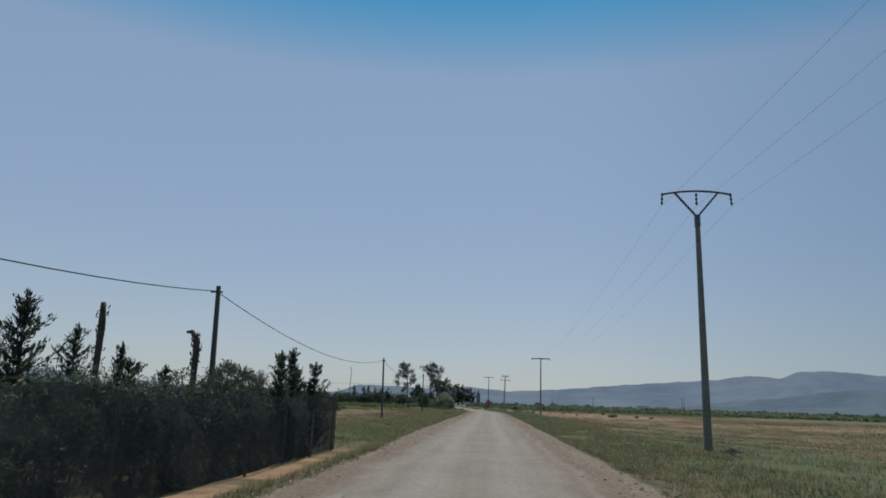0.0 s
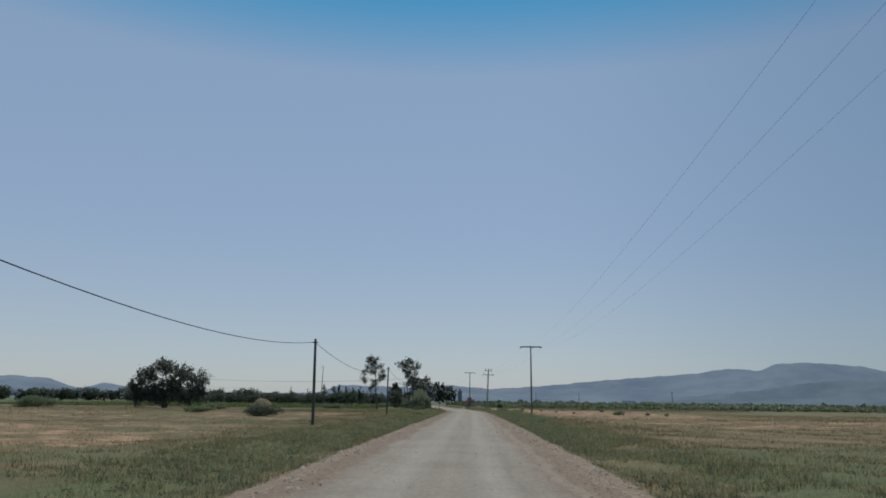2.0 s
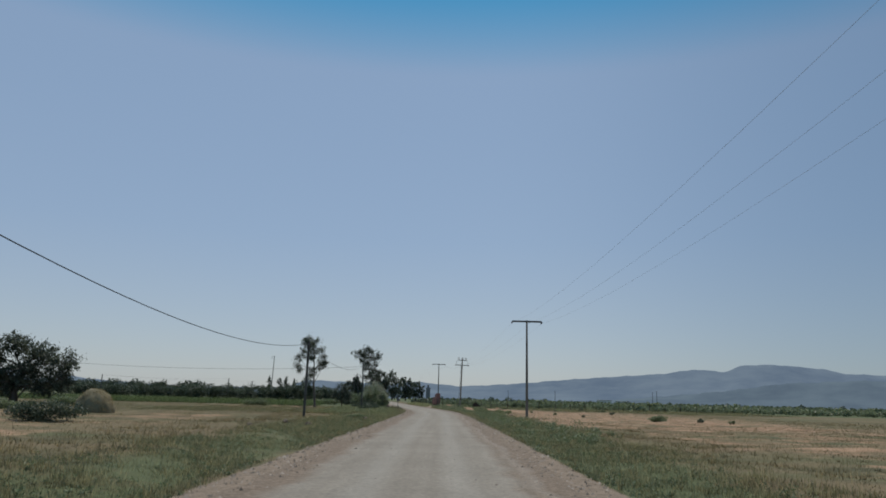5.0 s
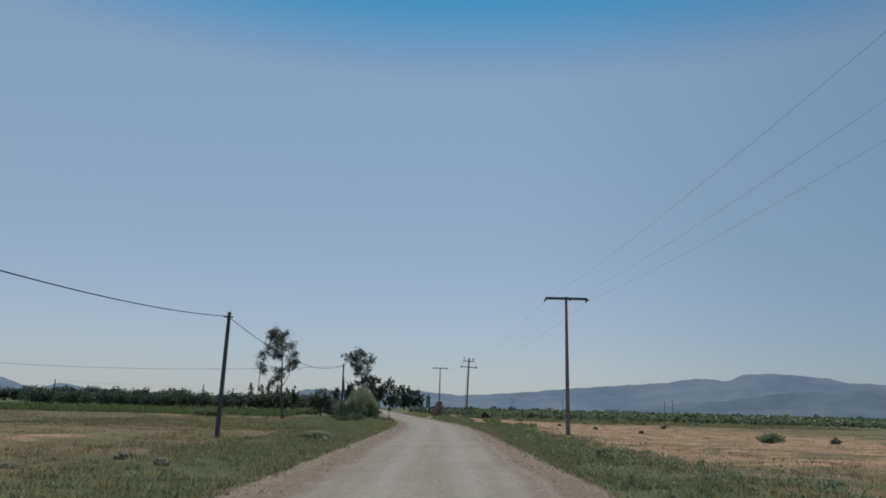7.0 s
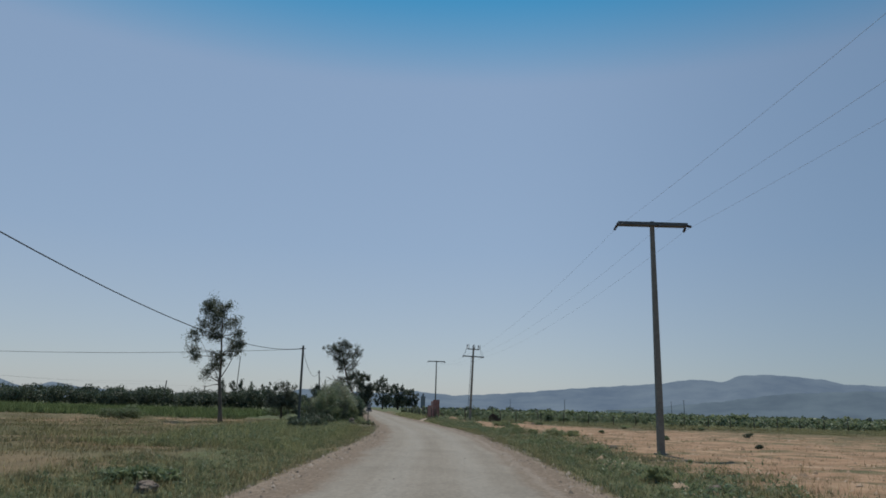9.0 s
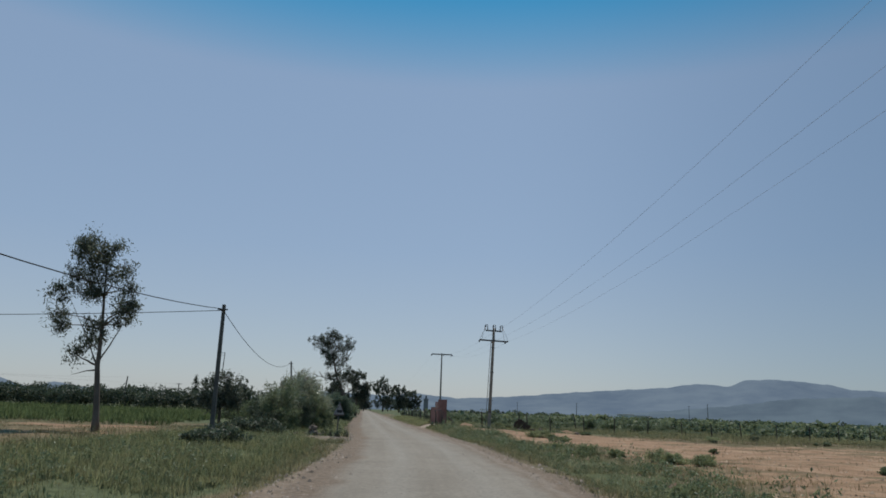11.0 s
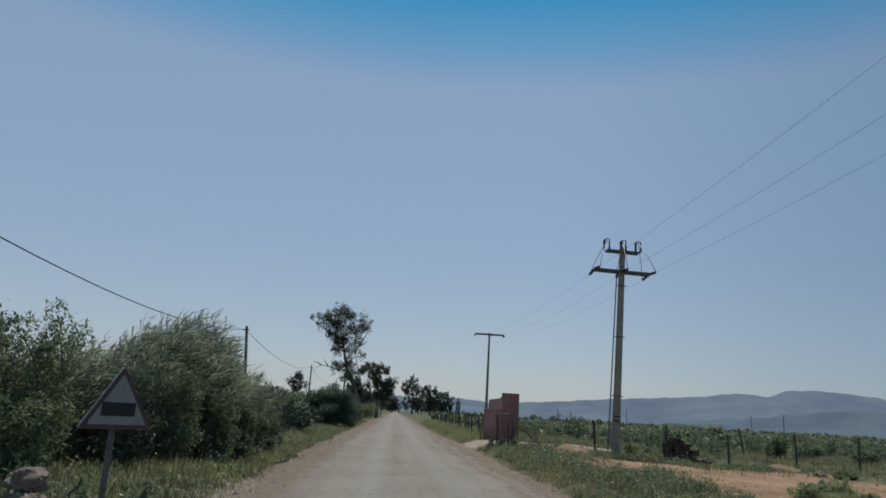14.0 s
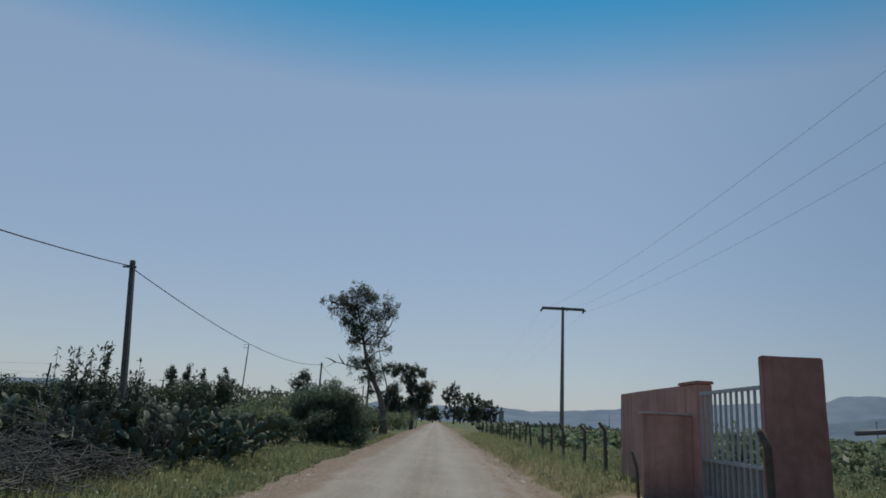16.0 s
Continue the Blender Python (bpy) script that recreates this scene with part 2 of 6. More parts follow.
M_REED = leafy("reed_leaf", (0.068, 0.086, 0.044), (0.41, 0.43, 0.295), 0.48, 0.25)
M_REED.node_tree.nodes["Principled BSDF"].inputs["Specular IOR Level"].default_value = 0.5
M_PLUME = leafy("reed_plume", (0.16, 0.14, 0.10), (0.34, 0.31, 0.24))
M_STALK = plain("reed_stalk", (0.14, 0.14, 0.055), (0.28, 0.25, 0.12), 6, 0.7, 0.1)
M_VINE = leafy("vine_leaf", (0.080, 0.102, 0.055), (0.265, 0.295, 0.160), 0.45)
M_CROP = leafy("crop_leaf", (0.072, 0.108, 0.044), (0.170, 0.225, 0.095), 0.4, 0.7)
M_BLUEGREEN = leafy("grey_green_leaf", (0.066, 0.086, 0.042), (0.215, 0.245, 0.125), 0.5)
M_GREYGREEN = leafy("blue_grey_leaf", (0.056, 0.083, 0.052), (0.172, 0.218, 0.140), 0.45)
M_GRASS = leafy("green_grass", (0.126, 0.136, 0.066), (0.40, 0.375, 0.215), 0.45, 0.75)
M_LUSH = leafy("lush_grass", (0.126, 0.150, 0.066), (0.41, 0.42, 0.22), 0.48, 0.7)
M_FLOWER = leafy("flower_head", (0.42, 0.38, 0.14), (0.70, 0.68, 0.52), 0.4, 0.7)
M_DRY = leafy("dry_grass", (0.18, 0.142, 0.066), (0.41, 0.33, 0.18), 0.3, 0.8)
M_FIELD = leafy("field_grass", (0.13, 0.108, 0.048), (0.29, 0.235, 0.118), 0.25, 0.8)
M_PAD = leafy("cactus_pad", (0.034, 0.042, 0.026), (0.135, 0.145, 0.092), 0.0, 0.5)
M_STRAW = plain("old_straw", (0.15, 0.118, 0.068), (0.27, 0.22, 0.135), 9, 0.95, 0.6, 0, (1, 1, 4))
M_PAD.node_tree.nodes["Principled BSDF"].inputs["Specular IOR Level"].default_value = 0.12
M_TWIG = plain("dead_twig", (0.062, 0.056, 0.048), (0.15, 0.135, 0.118), 8, 0.9, 0.2)
M_NET = plain("black_shade_net", (0.026, 0.029, 0.027), (0.062, 0.066, 0.060), 18, 0.8, 0.2)
nt = M_NET.node_tree
see = nt.nodes.new("ShaderNodeBsdfTransparent")
weave = nt.nodes.new("ShaderNodeMixShader")
nt.links.new(ramp(nt, noise_node(nt, 2.5, 4), [(0.35, 0.26), (0.65, 0.52)]), weave.inputs[0])
nt.links.new(see.outputs[0], weave.inputs[1])
nt.links.new(nt.nodes["Principled BSDF"].outputs[0], weave.inputs[2])
nt.links.new(weave.outputs[0], nt.nodes["Material Output"].inputs["Surface"])
M_SIGN_W = plain("sign_white", (0.18, 0.175, 0.17), (0.27, 0.265, 0.26), 3, 0.45, 0.0)
M_SIGN_R = plain("sign_border", (0.050, 0.032, 0.030), (0.11, 0.062, 0.058), 6, 0.5, 0.0)
M_SIGN_K = plain("sign_black", (0.012, 0.012, 0.012), (0.03, 0.03, 0.03), 6, 0.5, 0.0)
M_BRICK = plain("old_brick", (0.030, 0.021, 0.018), (0.095, 0.058, 0.046), 4, 0.95)
M_ROCK = plain("brown_rock", (0.13, 0.095, 0.072), (0.27, 0.205, 0.160), 6, 0.95, 0.5)
M_PEBBLE = leafy("brown_gravel", (0.075, 0.060, 0.048), (0.36, 0.295, 0.24), 0.0, 0.95)
M_CLOD = leafy("sandy_clod", (0.13, 0.085, 0.055), (0.42, 0.30, 0.205), 0.0, 0.95)
M_SOIL = plain("orange_soil", (0.21, 0.115, 0.066), (0.35, 0.22, 0.138), 3.0, 0.95, 0.6)
M_TRACK = plain("pale_dirt", (0.26, 0.190, 0.135), (0.41, 0.320, 0.243), 3.0, 0.95, 0.5)
M_WHITE = plain("whitewash", (0.5, 0.48, 0.44), (0.68, 0.66, 0.62), 0.4, 0.9, 0.0)
M_TOWER = plain("minaret_plaster", (0.17, 0.16, 0.16), (0.24, 0.23, 0.23), 0.4, 0.9, 0.0)


# ---------------------------------------------------------------- mesh helpers
def mesh_of(name, verts, faces, mat):
    me = bpy.data.meshes.new(name)
    if isinstance(verts, np.ndarray) and isinstance(faces, np.ndarray):
        n, k = faces.shape
        me.vertices.add(len(verts))
        me.vertices.foreach_set("co", verts.astype(np.float32).ravel())
        me.loops.add(n * k)
        me.loops.foreach_set("vertex_index", faces.astype(np.int32).ravel())
        me.polygons.add(n)
        me.polygons.foreach_set("loop_start", np.arange(0, n * k, k, dtype=np.int32))
        me.update(calc_edges=True)
        me.validate()
    else:
        me.from_pydata(verts, [], faces)
        me.update()
    me.materials.append(mat)
    return me


def obj(name, me, parent=None, label="", m=None):
    ob = new(name, me)
    if parent is not None:
        ob.parent = parent
    if m is not None:
        ob.matrix_basis = m
    if label:
        tagged(ob, label)
    return ob


def part(name, bm, material, parent, label="", smooth=False):
    me = bpy.data.meshes.new(name)
    bm.to_mesh(me)
    bm.free()
    me.materials.append(material)
    if smooth:
        me.polygons.foreach_set("use_smooth", [True] * len(me.polygons))
    return obj(name, me, parent, label)


def empty(name, loc, label, category, group="", rz=0.0, kind=""):
    e = new(name)
    e.empty_display_size = 0.2
    e.matrix_basis = pose(*loc, 0, 0, rz)
    return tagged(e, label, category, group, kind)


def box_bm(x0, x1, y0, y1, z0, z1, bevel=0.0, bm=None):
    bm = bm or bmesh.new()
    r = bmesh.ops.create_cube(bm, size=1.0)
    vs = r["verts"]
    for v in vs:
        v.co = Vector(((x0 + x1) / 2 + v.co.x * (x1 - x0), (y0 + y1) / 2 + v.co.y * (y1 - y0), (z0 + z1) / 2 + v.co.z * (z1 - z0)))
    if bevel:
        es = list({e for v in vs for e in v.link_edges})
        bmesh.ops.bevel(bm, geom=es, offset=bevel, segments=2, affect="EDGES", profile=0.6)
    return bm


def tube(points, radii, sides=7, square=False):
    """Vertices and faces of a tapered tube along points."""
    pts = [Vector(p) for p in points]
    vs, fs = [], []
    for i, p in enumerate(pts):
        a = pts[min(i + 1, len(pts) - 1)] - pts[max(i - 1, 0)]
        a = a.normalized() if a.length > 1e-9 else Vector((0, 0, 1))
        ref = Vector((0, 1, 0)) if abs(a.y) < 0.9 else Vector((1, 0, 0))
        s = a.cross(ref).normalized()
        t = a.cross(s).normalized()
        for k in range(sides):
            w = 2 * math.pi * (k + (0.5 if square else 0)) / sides
            vs.append(p + (s * math.cos(w) + t * math.sin(w)) * radii[i])
        if i:
            b0, b1 = (i - 1) * sides, i * sides
            for k in range(sides):
                fs.append((b0 + k, b0 + (k + 1) % sides, b1 + (k + 1) % sides, b1 + k))
    fs.append(tuple(range(sides - 1, -1, -1)))
    fs.append(tuple(range((len(pts) - 1) * sides, len(pts) * sides)))
    return vs, fs


def tubes_mesh(name, list_of, mat, sides=6, smooth=True):
    vs, fs = [], []
    for pts, rad in list_of:
        v, f = tube(pts, rad, sides)
        o = len(vs)
        vs += v
        fs += [tuple(i + o for i in q) for q in f]
    me = mesh_of(name, [tuple(v) for v in vs], fs, mat)
    if smooth:
        me.polygons.foreach_set("use_smooth", [True] * len(me.polygons))
    return me


def unit(a):
    return a / np.maximum(np.linalg.norm(a, axis=1, keepdims=True), 1e-9)


def leaves(centres, length, width, rng, droop=0.0, along=None, spread=1.0):
    """Diamond leaves at the centres: vertices and faces as arrays."""
    n = len(centres)
    u = rng.normal(size=(n, 3)) * spread
    if along is not None:
        u = u + along
    u[:, 2] -= droop
    u = unit(u)
    face = rng.normal(size=(n, 3))
    face[:, 2] = np.abs(face[:, 2]) + 0.9
    w = unit(np.cross(u, unit(face)))
    le = (length * rng.uniform(0.6, 1.4, n))[:, None]
    wi = (width * rng.uniform(0.6, 1.4, n))[:, None]
    v = np.stack([centres - u * le / 2, centres + w * wi / 2 + u * le * 0.05, centres + u * le / 2, centres - w * wi / 2 + u * le * 0.05], 1)
    return v.reshape(-1, 3), np.arange(n * 4).reshape(n, 4)


def blob_points(blobs, n, rng, shell=0.55):
    """n points in ellipsoids (cx, cy, cz, rx, ry, rz), denser towards the outside, uneven."""
    b = np.array(blobs, float)
    vol = b[:, 3] * b[:, 4] * b[:, 5]
    k = rng.choice(len(b), n, p=vol ** 0.75 / (vol ** 0.75).sum())
    d = unit(rng.normal(size=(n, 3)))
    r = shell + (1 - shell) * rng.random(n) ** 0.7
    lump = 1 + 0.22 * np.sin(d[:, 0] * 5 + k * 1.7) * np.cos(d[:, 2] * 6 + k) + 0.12 * np.sin(d[:, 1] * 11 + k * 2.1)
    return b[k, :3] + d * b[k, 3:] * (r * lump)[:, None]


# ---------------------------------------------------------------- road line and ground
BEND = -0.106


def centre(y):
    y = np.asarray(y, float)
    s = np.clip((y - 105.0) / 50.0, 0, 1)
    return -0.35 + BEND * 50.0 * (s ** 3 - s ** 4 / 2) + BEND * np.maximum(y - 155.0, 0)


def sstep(a, b, x):
    t = np.clip((np.asarray(x, float) - a) / (b - a), 0, 1)
    return t * t * (3 - 2 * t)


def wave(x, y):
    return (np.sin(x * 0.9 + 1.3 * np.sin(y * 0.37)) * np.cos(y * 0.71 + x * 0.23) + 0.6 * np.sin(x * 2.3 + y * 1.9) * np.sin(y * 1.3 - x * 0.7)
            + 0.5 * np.sin(x * 0.21 + 2) * np.sin(y * 0.17 + 1))


def lane(y):
    """How far the worn middle of the road lies off its line."""
    return -0.75 * sstep(115, 165, y)


def bank_z(u, y):
    """Low bank on the gateway side."""
    return 0.35 * sstep(146, 158, y) * sstep(1.9, 3.1, u) * (1 - 0.6 * sstep(6.5, 10.0, u))


def ground_z(x, y):
    """Height of the land."""
    x, y = np.asarray(x, float), np.asarray(y, float)
    u = x - centre(y)
    off = sstep(3.0, 4.6, np.abs(u))
    ditch = -0.16 * sstep(3.0, 4.0, np.abs(u)) * (1 - sstep(4.6, 7.0, np.abs(u)))
    bank = bank_z(u, y)
    ditch = ditch * (1 - sstep(140, 155, y) * (u > 0))
    ditch = ditch * (1 - sstep(126, 134, y) * (1 - sstep(146, 152, y)) * (u < 0))
    dip = -0.27 * sstep(4.75, 5.2, -u) * (1 - sstep(23, 31, y))
    ditch = ditch + dip
    near = 1 - sstep(150, 400, np.hypot(x, y - 80))
    return -0.06 + ditch + bank + off * 0.055 * wave(x, y) * near


def disc(x, y, cx, cy, rx, ry):
    return np.clip(1.35 - np.hypot((x - cx) / rx, (y - cy) / ry), 0, 1)


def track_line(x):
    """Middle and half width of the dirt track that leaves the road at the gateway."""
    x = np.asarray(x, float)
    s = sstep(-3.6, -0.3, x)
    return 166.4 - 1.2 * s + 0.02 * np.maximum(x, 0) + 0.15 * np.sin(x * 0.5), 3.7 - 1.8 * s - 0.6 * sstep(0.3, 3, x) - 1.2 * sstep(2.6, 5.2, x) + 0.1 * np.sin(x * 2.1)


def cover(x, y):
    """Bare sand, lush green and gravel, from 0 to 1, at a place."""
    u = x - centre(y)
    bare = 0.60 * sstep(5.0, 8.0, u) * (1 - sstep(22, 45, u)) * sstep(74, 96, y) * (1 - sstep(158, 164, y + 10.0 * sstep(12, 19, u)))
    bare = np.maximum(bare, 0.47 * sstep(8, 12, u) * (1 - sstep(38, 60, u)) * sstep(56, 66, y) * (1 - sstep(84, 92, y)))
    bare = np.maximum(bare, 0.40 * sstep(10, 14, -u) * (1 - sstep(40, 60, -u)) * sstep(60, 72, y) * (1 - sstep(92, 110, y)))
    bare = np.maximum(bare, 0.42 * sstep(9, 12, -u) * (1 - sstep(30, 45, -u)) * sstep(28, 36, y) * (1 - sstep(56, 62, y)))
    bare = np.maximum(bare, 0.9 * disc(x, y, -19, 145.5, 5, 3))
    bare = np.maximum(bare, 0.42 * sstep(10, 14, -u) * (1 - sstep(24, 34, -u)) * sstep(120, 130, y) * (1 - sstep(146, 149, y)))
    bare = np.maximum(bare, 0.62 * disc(x, y, -4.6, 14, 0.8, 16))
    bare = np.maximum(bare, 0.9 * disc(x, y, 3.2, 155.5, 2.6, 2.2))
    bare = np.maximum(bare, 0.9 * sstep(5.2, 6.5, u) * (1 - sstep(13, 17, u)) * sstep(138, 144, y) * (1 - sstep(155, 159, y)))
    lush = 0.75 * (1 - sstep(5, 8, u)) * sstep(3.2, 3.8, u) * sstep(20, 60, y)
    lush = np.maximum(lush, 0.6 * sstep(3.2, 4.5, -u) * (1 - sstep(6, 9, -u)) * sstep(18, 30, y))
    lush = np.maximum(lush, 0.95 * sstep(112, 122, y) * (1 - sstep(150, 156, y)) * sstep(3.6, 4.6, -u) * (1 - sstep(8.5, 12.5, -u)))
    lush = np.maximum(lush, 0.62 * sstep(4, 6, u) * (1 - sstep(11, 17, u)) * (1 - sstep(36, 52, y)))
    lush = np.maximum(lush, 0.95 * sstep(150, 165, y) * (1 - sstep(300, 420, y)) * sstep(8, 12, np.abs(u)))
    lush = np.maximum(lush, 0.7 * sstep(166, 172, y) * sstep(3.5, 4.2, u))
    lush = np.maximum(lush, 0.55 * sstep(220, 300, y))
    edge = np.where(u > 0, np.interp(y, (60, 95, 112, 144, 152, 172, 230), (3.6, 3.2, 3.0, 2.6, 2.3, 2.15, 2.2)), np.interp(y, (22, 28, 60, 97, 139, 142, 146, 153, 163, 169, 230), (3.0, 3.3, 3.6, 3.3, 3.15, 3.4, 3.7, 3.8, 3.8, 4.2, 4.4)))
    grav = np.clip(1.0 - sstep(edge - 0.5, edge + 0.35, np.abs(u)), 0, 1)
    grav = np.maximum(grav, 0.9 * disc(x, y, -5.9, 140.8, 2.5, 1.8))
    yc, hw = track_line(x)
    track = np.clip(1.15 - np.abs(y - yc) / np.maximum(hw, 0.1), 0, 0.5) * 2 * (u > 2.0) * (1 - sstep(7.5, 10, u))
    grav = np.maximum(grav, track)
    bare = bare * (1 - grav)
    return bare, lush, grav


def ground_sheet():
    xs = np.unique(np.concatenate([-np.geomspace(28, 4800, 34), np.arange(-28, -13, 1.2), np.arange(-13, 13.01, 0.45), np.arange(13, 29, 1.2), np.geomspace(29, 4800, 34)]))
    ys = np.unique(np.concatenate([-np.geomspace(12, 600, 12), np.arange(-12, 235, 0.95), np.geomspace(235, 4850, 46)]))
    gx, gy = np.meshgrid(xs, ys)
    # follow the road's bend so that the fine columns stay along it
    k = np.exp(-np.abs(gx) / 200.0)
    px = gx + centre(np.minimum(gy, 900)) * k
    z = ground_z(px, gy)
    v = np.stack([px.ravel(), gy.ravel(), z.ravel()], 1)
    nx, ny = len(xs), len(ys)
    i = (np.arange(ny - 1)[:, None] * nx + np.arange(nx - 1)[None]).ravel()
    f = np.stack([i, i + 1, i + nx + 1, i + nx], 1)
    me = mesh_of("ground", v, f, M_GROUND)
    me.polygons.foreach_set("use_smooth", [True] * len(me.polygons))
    b, l, g = cover(v[:, 0], v[:, 1])
    at = me.color_attributes.new("cover", "FLOAT_COLOR", "POINT")
    at.data.foreach_set("color", np.stack([b, l, g, np.ones_like(b)], 1).astype(np.float32).ravel())
    tagged(obj("ground", me), "flat farmland of dry grass, green weeds and orange sandy soil", "ground", kind="structure")


def road_strip():
    ys = np.concatenate([np.arange(-12, 260, 0.8), np.geomspace(260, 900, 40)])
    us = np.linspace(-3.25, 3.25, 27)
    gu, gy = np.meshgrid(us, ys)
    edge = 1 + 0.06 * np.sin(gy * 0.7) * np.sin(gy * 0.23 + 1) + 0.03 * np.sin(gy * 2.9)
    lat = gu * edge + lane(gy)
    z = 0.0 - 0.012 * gu ** 2 / 2 - 0.02 * np.exp(-((np.abs(gu) - 0.85) / 0.3) ** 2) + 0.012 * wave(gu * 2, gy * 0.8)
    z = z - 0.07 * sstep(2.7, 3.25, np.abs(gu)) + bank_z(lat, gy)
    v = np.stack([(centre(gy) + lat).ravel(), gy.ravel(), z.ravel()], 1)
    nx, ny = len(us), len(ys)
    i = (np.arange(ny - 1)[:, None] * nx + np.arange(nx - 1)[None]).ravel()
    f = np.stack([i, i + 1, i + nx + 1, i + nx], 1)
    me = mesh_of("road", v, f, M_ROAD)
    me.polygons.foreach_set("use_smooth", [True] * len(me.polygons))
    uvl = me.uv_layers.new(name="UVMap")
    idx = np.empty(len(me.loops), np.int32)
    me.loops.foreach_get("vertex_index", idx)
    uv = np.stack([gu.ravel()[idx], gy.ravel()[idx]], 1)
    uvl.data.foreach_set("uv", uv.astype(np.float32).ravel())
    tagged(obj("road", me), "pale compacted gravel country road with reddish dirt shoulders", "road", kind="structure")


ground_sheet()
road_strip()


def gz(x, y):
    return float(ground_z(x, y))


# ---------------------------------------------------------------- mountains
def ridge(name, label, dist, skyline, mat, rough, depth):
    """A range of hills: skyline is (azimuth, elevation) in degrees."""
    az = np.linspace(skyline[0][0], skyline[-1][0], 420)
    el = np.interp(az, [s[0] for s in skyline], [s[1] for s in skyline])
    el = el + rough * (np.sin(az * 3.1) * 0.5 + np.sin(az * 7.7 + 1) * 0.3 + np.sin(az * 17.0 + 2) * 0.2)
    top = np.tan(np.radians(np.maximum(el, 0.02))) * dist
    rows = []
    for k, (fd, fh) in enumerate(((-depth, 0.0), (-depth * 0.7, 0.22), (-depth * 0.4, 0.5), (-depth * 0.15, 0.82), (0, 1.0), (200, 0.9))):
        wob = 1 + 0.05 * np.sin(az * 1.3 + k * 1.9) * (0 < k < 4) + 0.03 * np.sin(az * 2.9 + k * 2.3) * (0 < k < 4)
        d = dist + fd
        a = np.radians(az)
        rows.append(np.stack([np.sin(a) * d, 60 + np.cos(a) * d, top * fh * wob - (3 if k == 0 else 0)], 1))
    v = np.concatenate(rows)
    n = len(az)
    i = (np.arange(len(rows) - 1)[:, None] * n + np.arange(n - 1)[None]).ravel()
    f = np.stack([i, i + 1, i + n + 1, i + n], 1)
    me = mesh_of(name, v, f, mat)
    me.polygons.foreach_set("use_smooth", [True] * len(me.polygons))
    tagged(obj(name, me), label, "mountains", kind="structure")


FAR = [(-60, 0.5), (-45, 0.9), (-34, 1.5), (-31.7, 1.35), (-29.8, 0.65), (-28.2, 1.12), (-26.2, 0.82), (-20, 0.5), (-13, 0.6), (-12, 0.75), (-10.8, 1.25), (-8.2, 1.22), (-6.7, 1.18),
       (-4, 1.1), (-2.1, 1.36), (-0.3, 1.22), (1.5, 1.08), (4.2, 1.24), (7.4, 1.5), (8.6, 1.64), (11, 1.86), (14, 2.1), (17.5, 2.36), (19.8, 2.72), (22.1, 2.55), (23.2, 3.06), (25.5, 3.1),
       (28.5, 2.8), (30, 2.45), (34, 2.3), (45, 2.0), (60, 1.4)]
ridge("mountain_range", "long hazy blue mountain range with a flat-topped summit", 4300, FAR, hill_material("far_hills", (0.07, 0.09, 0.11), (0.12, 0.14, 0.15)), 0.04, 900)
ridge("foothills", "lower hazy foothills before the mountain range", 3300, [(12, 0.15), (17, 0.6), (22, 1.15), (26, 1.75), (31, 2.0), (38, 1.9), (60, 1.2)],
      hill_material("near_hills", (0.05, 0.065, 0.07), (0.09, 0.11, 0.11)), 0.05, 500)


# ---------------------------------------------------------------- poles and lines
def tapered_pole(name, parent, h, w0, w1, mat, sides=4):
    v, f = tube([(0, 0, -0.4), (0, 0, h * 0.5), (0, 0, h)], [w0 * 0.71, (w0 + w1) * 0.355, w1 * 0.71], sides, square=True)
    me = mesh_of(name, [tuple(p) for p in v], f, mat)
    return obj(name, me, parent)


def insulator(name, parent, p0, p1, r=0.055):
    """A string of discs from p0 to p1."""
    a, b = Vector(p0), Vector(p1)
    pts, rad = [], []
    n = 7
    for i in range(n):
        t = i / (n - 1)
        pts.append(a.lerp(b, t))
        rad.append(r if i % 2 else r * 0.35)
    return obj(name, tubes_mesh(name, [(pts, rad)], M_CERAMIC, 8, False), parent)


def bar(name, parent, p0, p1, w, mat, label=""):
    v, f = tube([p0, p1], [w * 0.71, w * 0.71], 4, square=True)
    return obj(name, mesh_of(name, [tuple(p) for p in v], f, mat), parent, label)


def pole_y(x, y, h):
    e = empty("power_pole", (x, y, gz(x, y)), "tapered concrete power pole with a steel Y-shaped head", "power pole", "power line poles", -1.5)
    tapered_pole("shaft", e, h, 0.25, 0.145, M_CONCRETE)
    bar("collar", e, (0, 0, h - 0.42), (0, 0, h + 0.05), 0.185, M_STEEL)
    bar("brace", e, (-0.03, 0, h), (-0.82, 0, h + 0.95), 0.07, M_STEEL)
    bar("brace", e, (0.03, 0, h), (0.82, 0, h + 0.95), 0.07, M_STEEL)
    arc = [((k / 8 - 1) * 1.32, 0, h + 1.03 - 0.14 * ((k / 8 - 1)) ** 2) for k in range(17)]
    obj("crossarm", tubes_mesh("crossarm", [(arc, [0.045] * 17)], M_STEEL, 6), e, "slightly arched steel crossarm")
    for ix in (-1.3, 0, 1.3):
        insulator("insulator", e, (ix, 0, h + 0.95), (ix * 1.03, 0, h + 0.45))
    return [e.matrix_basis @ Vector((ix * 1.03, 0, h + 0.42)) for ix in (-1.3, 0, 1.3)]


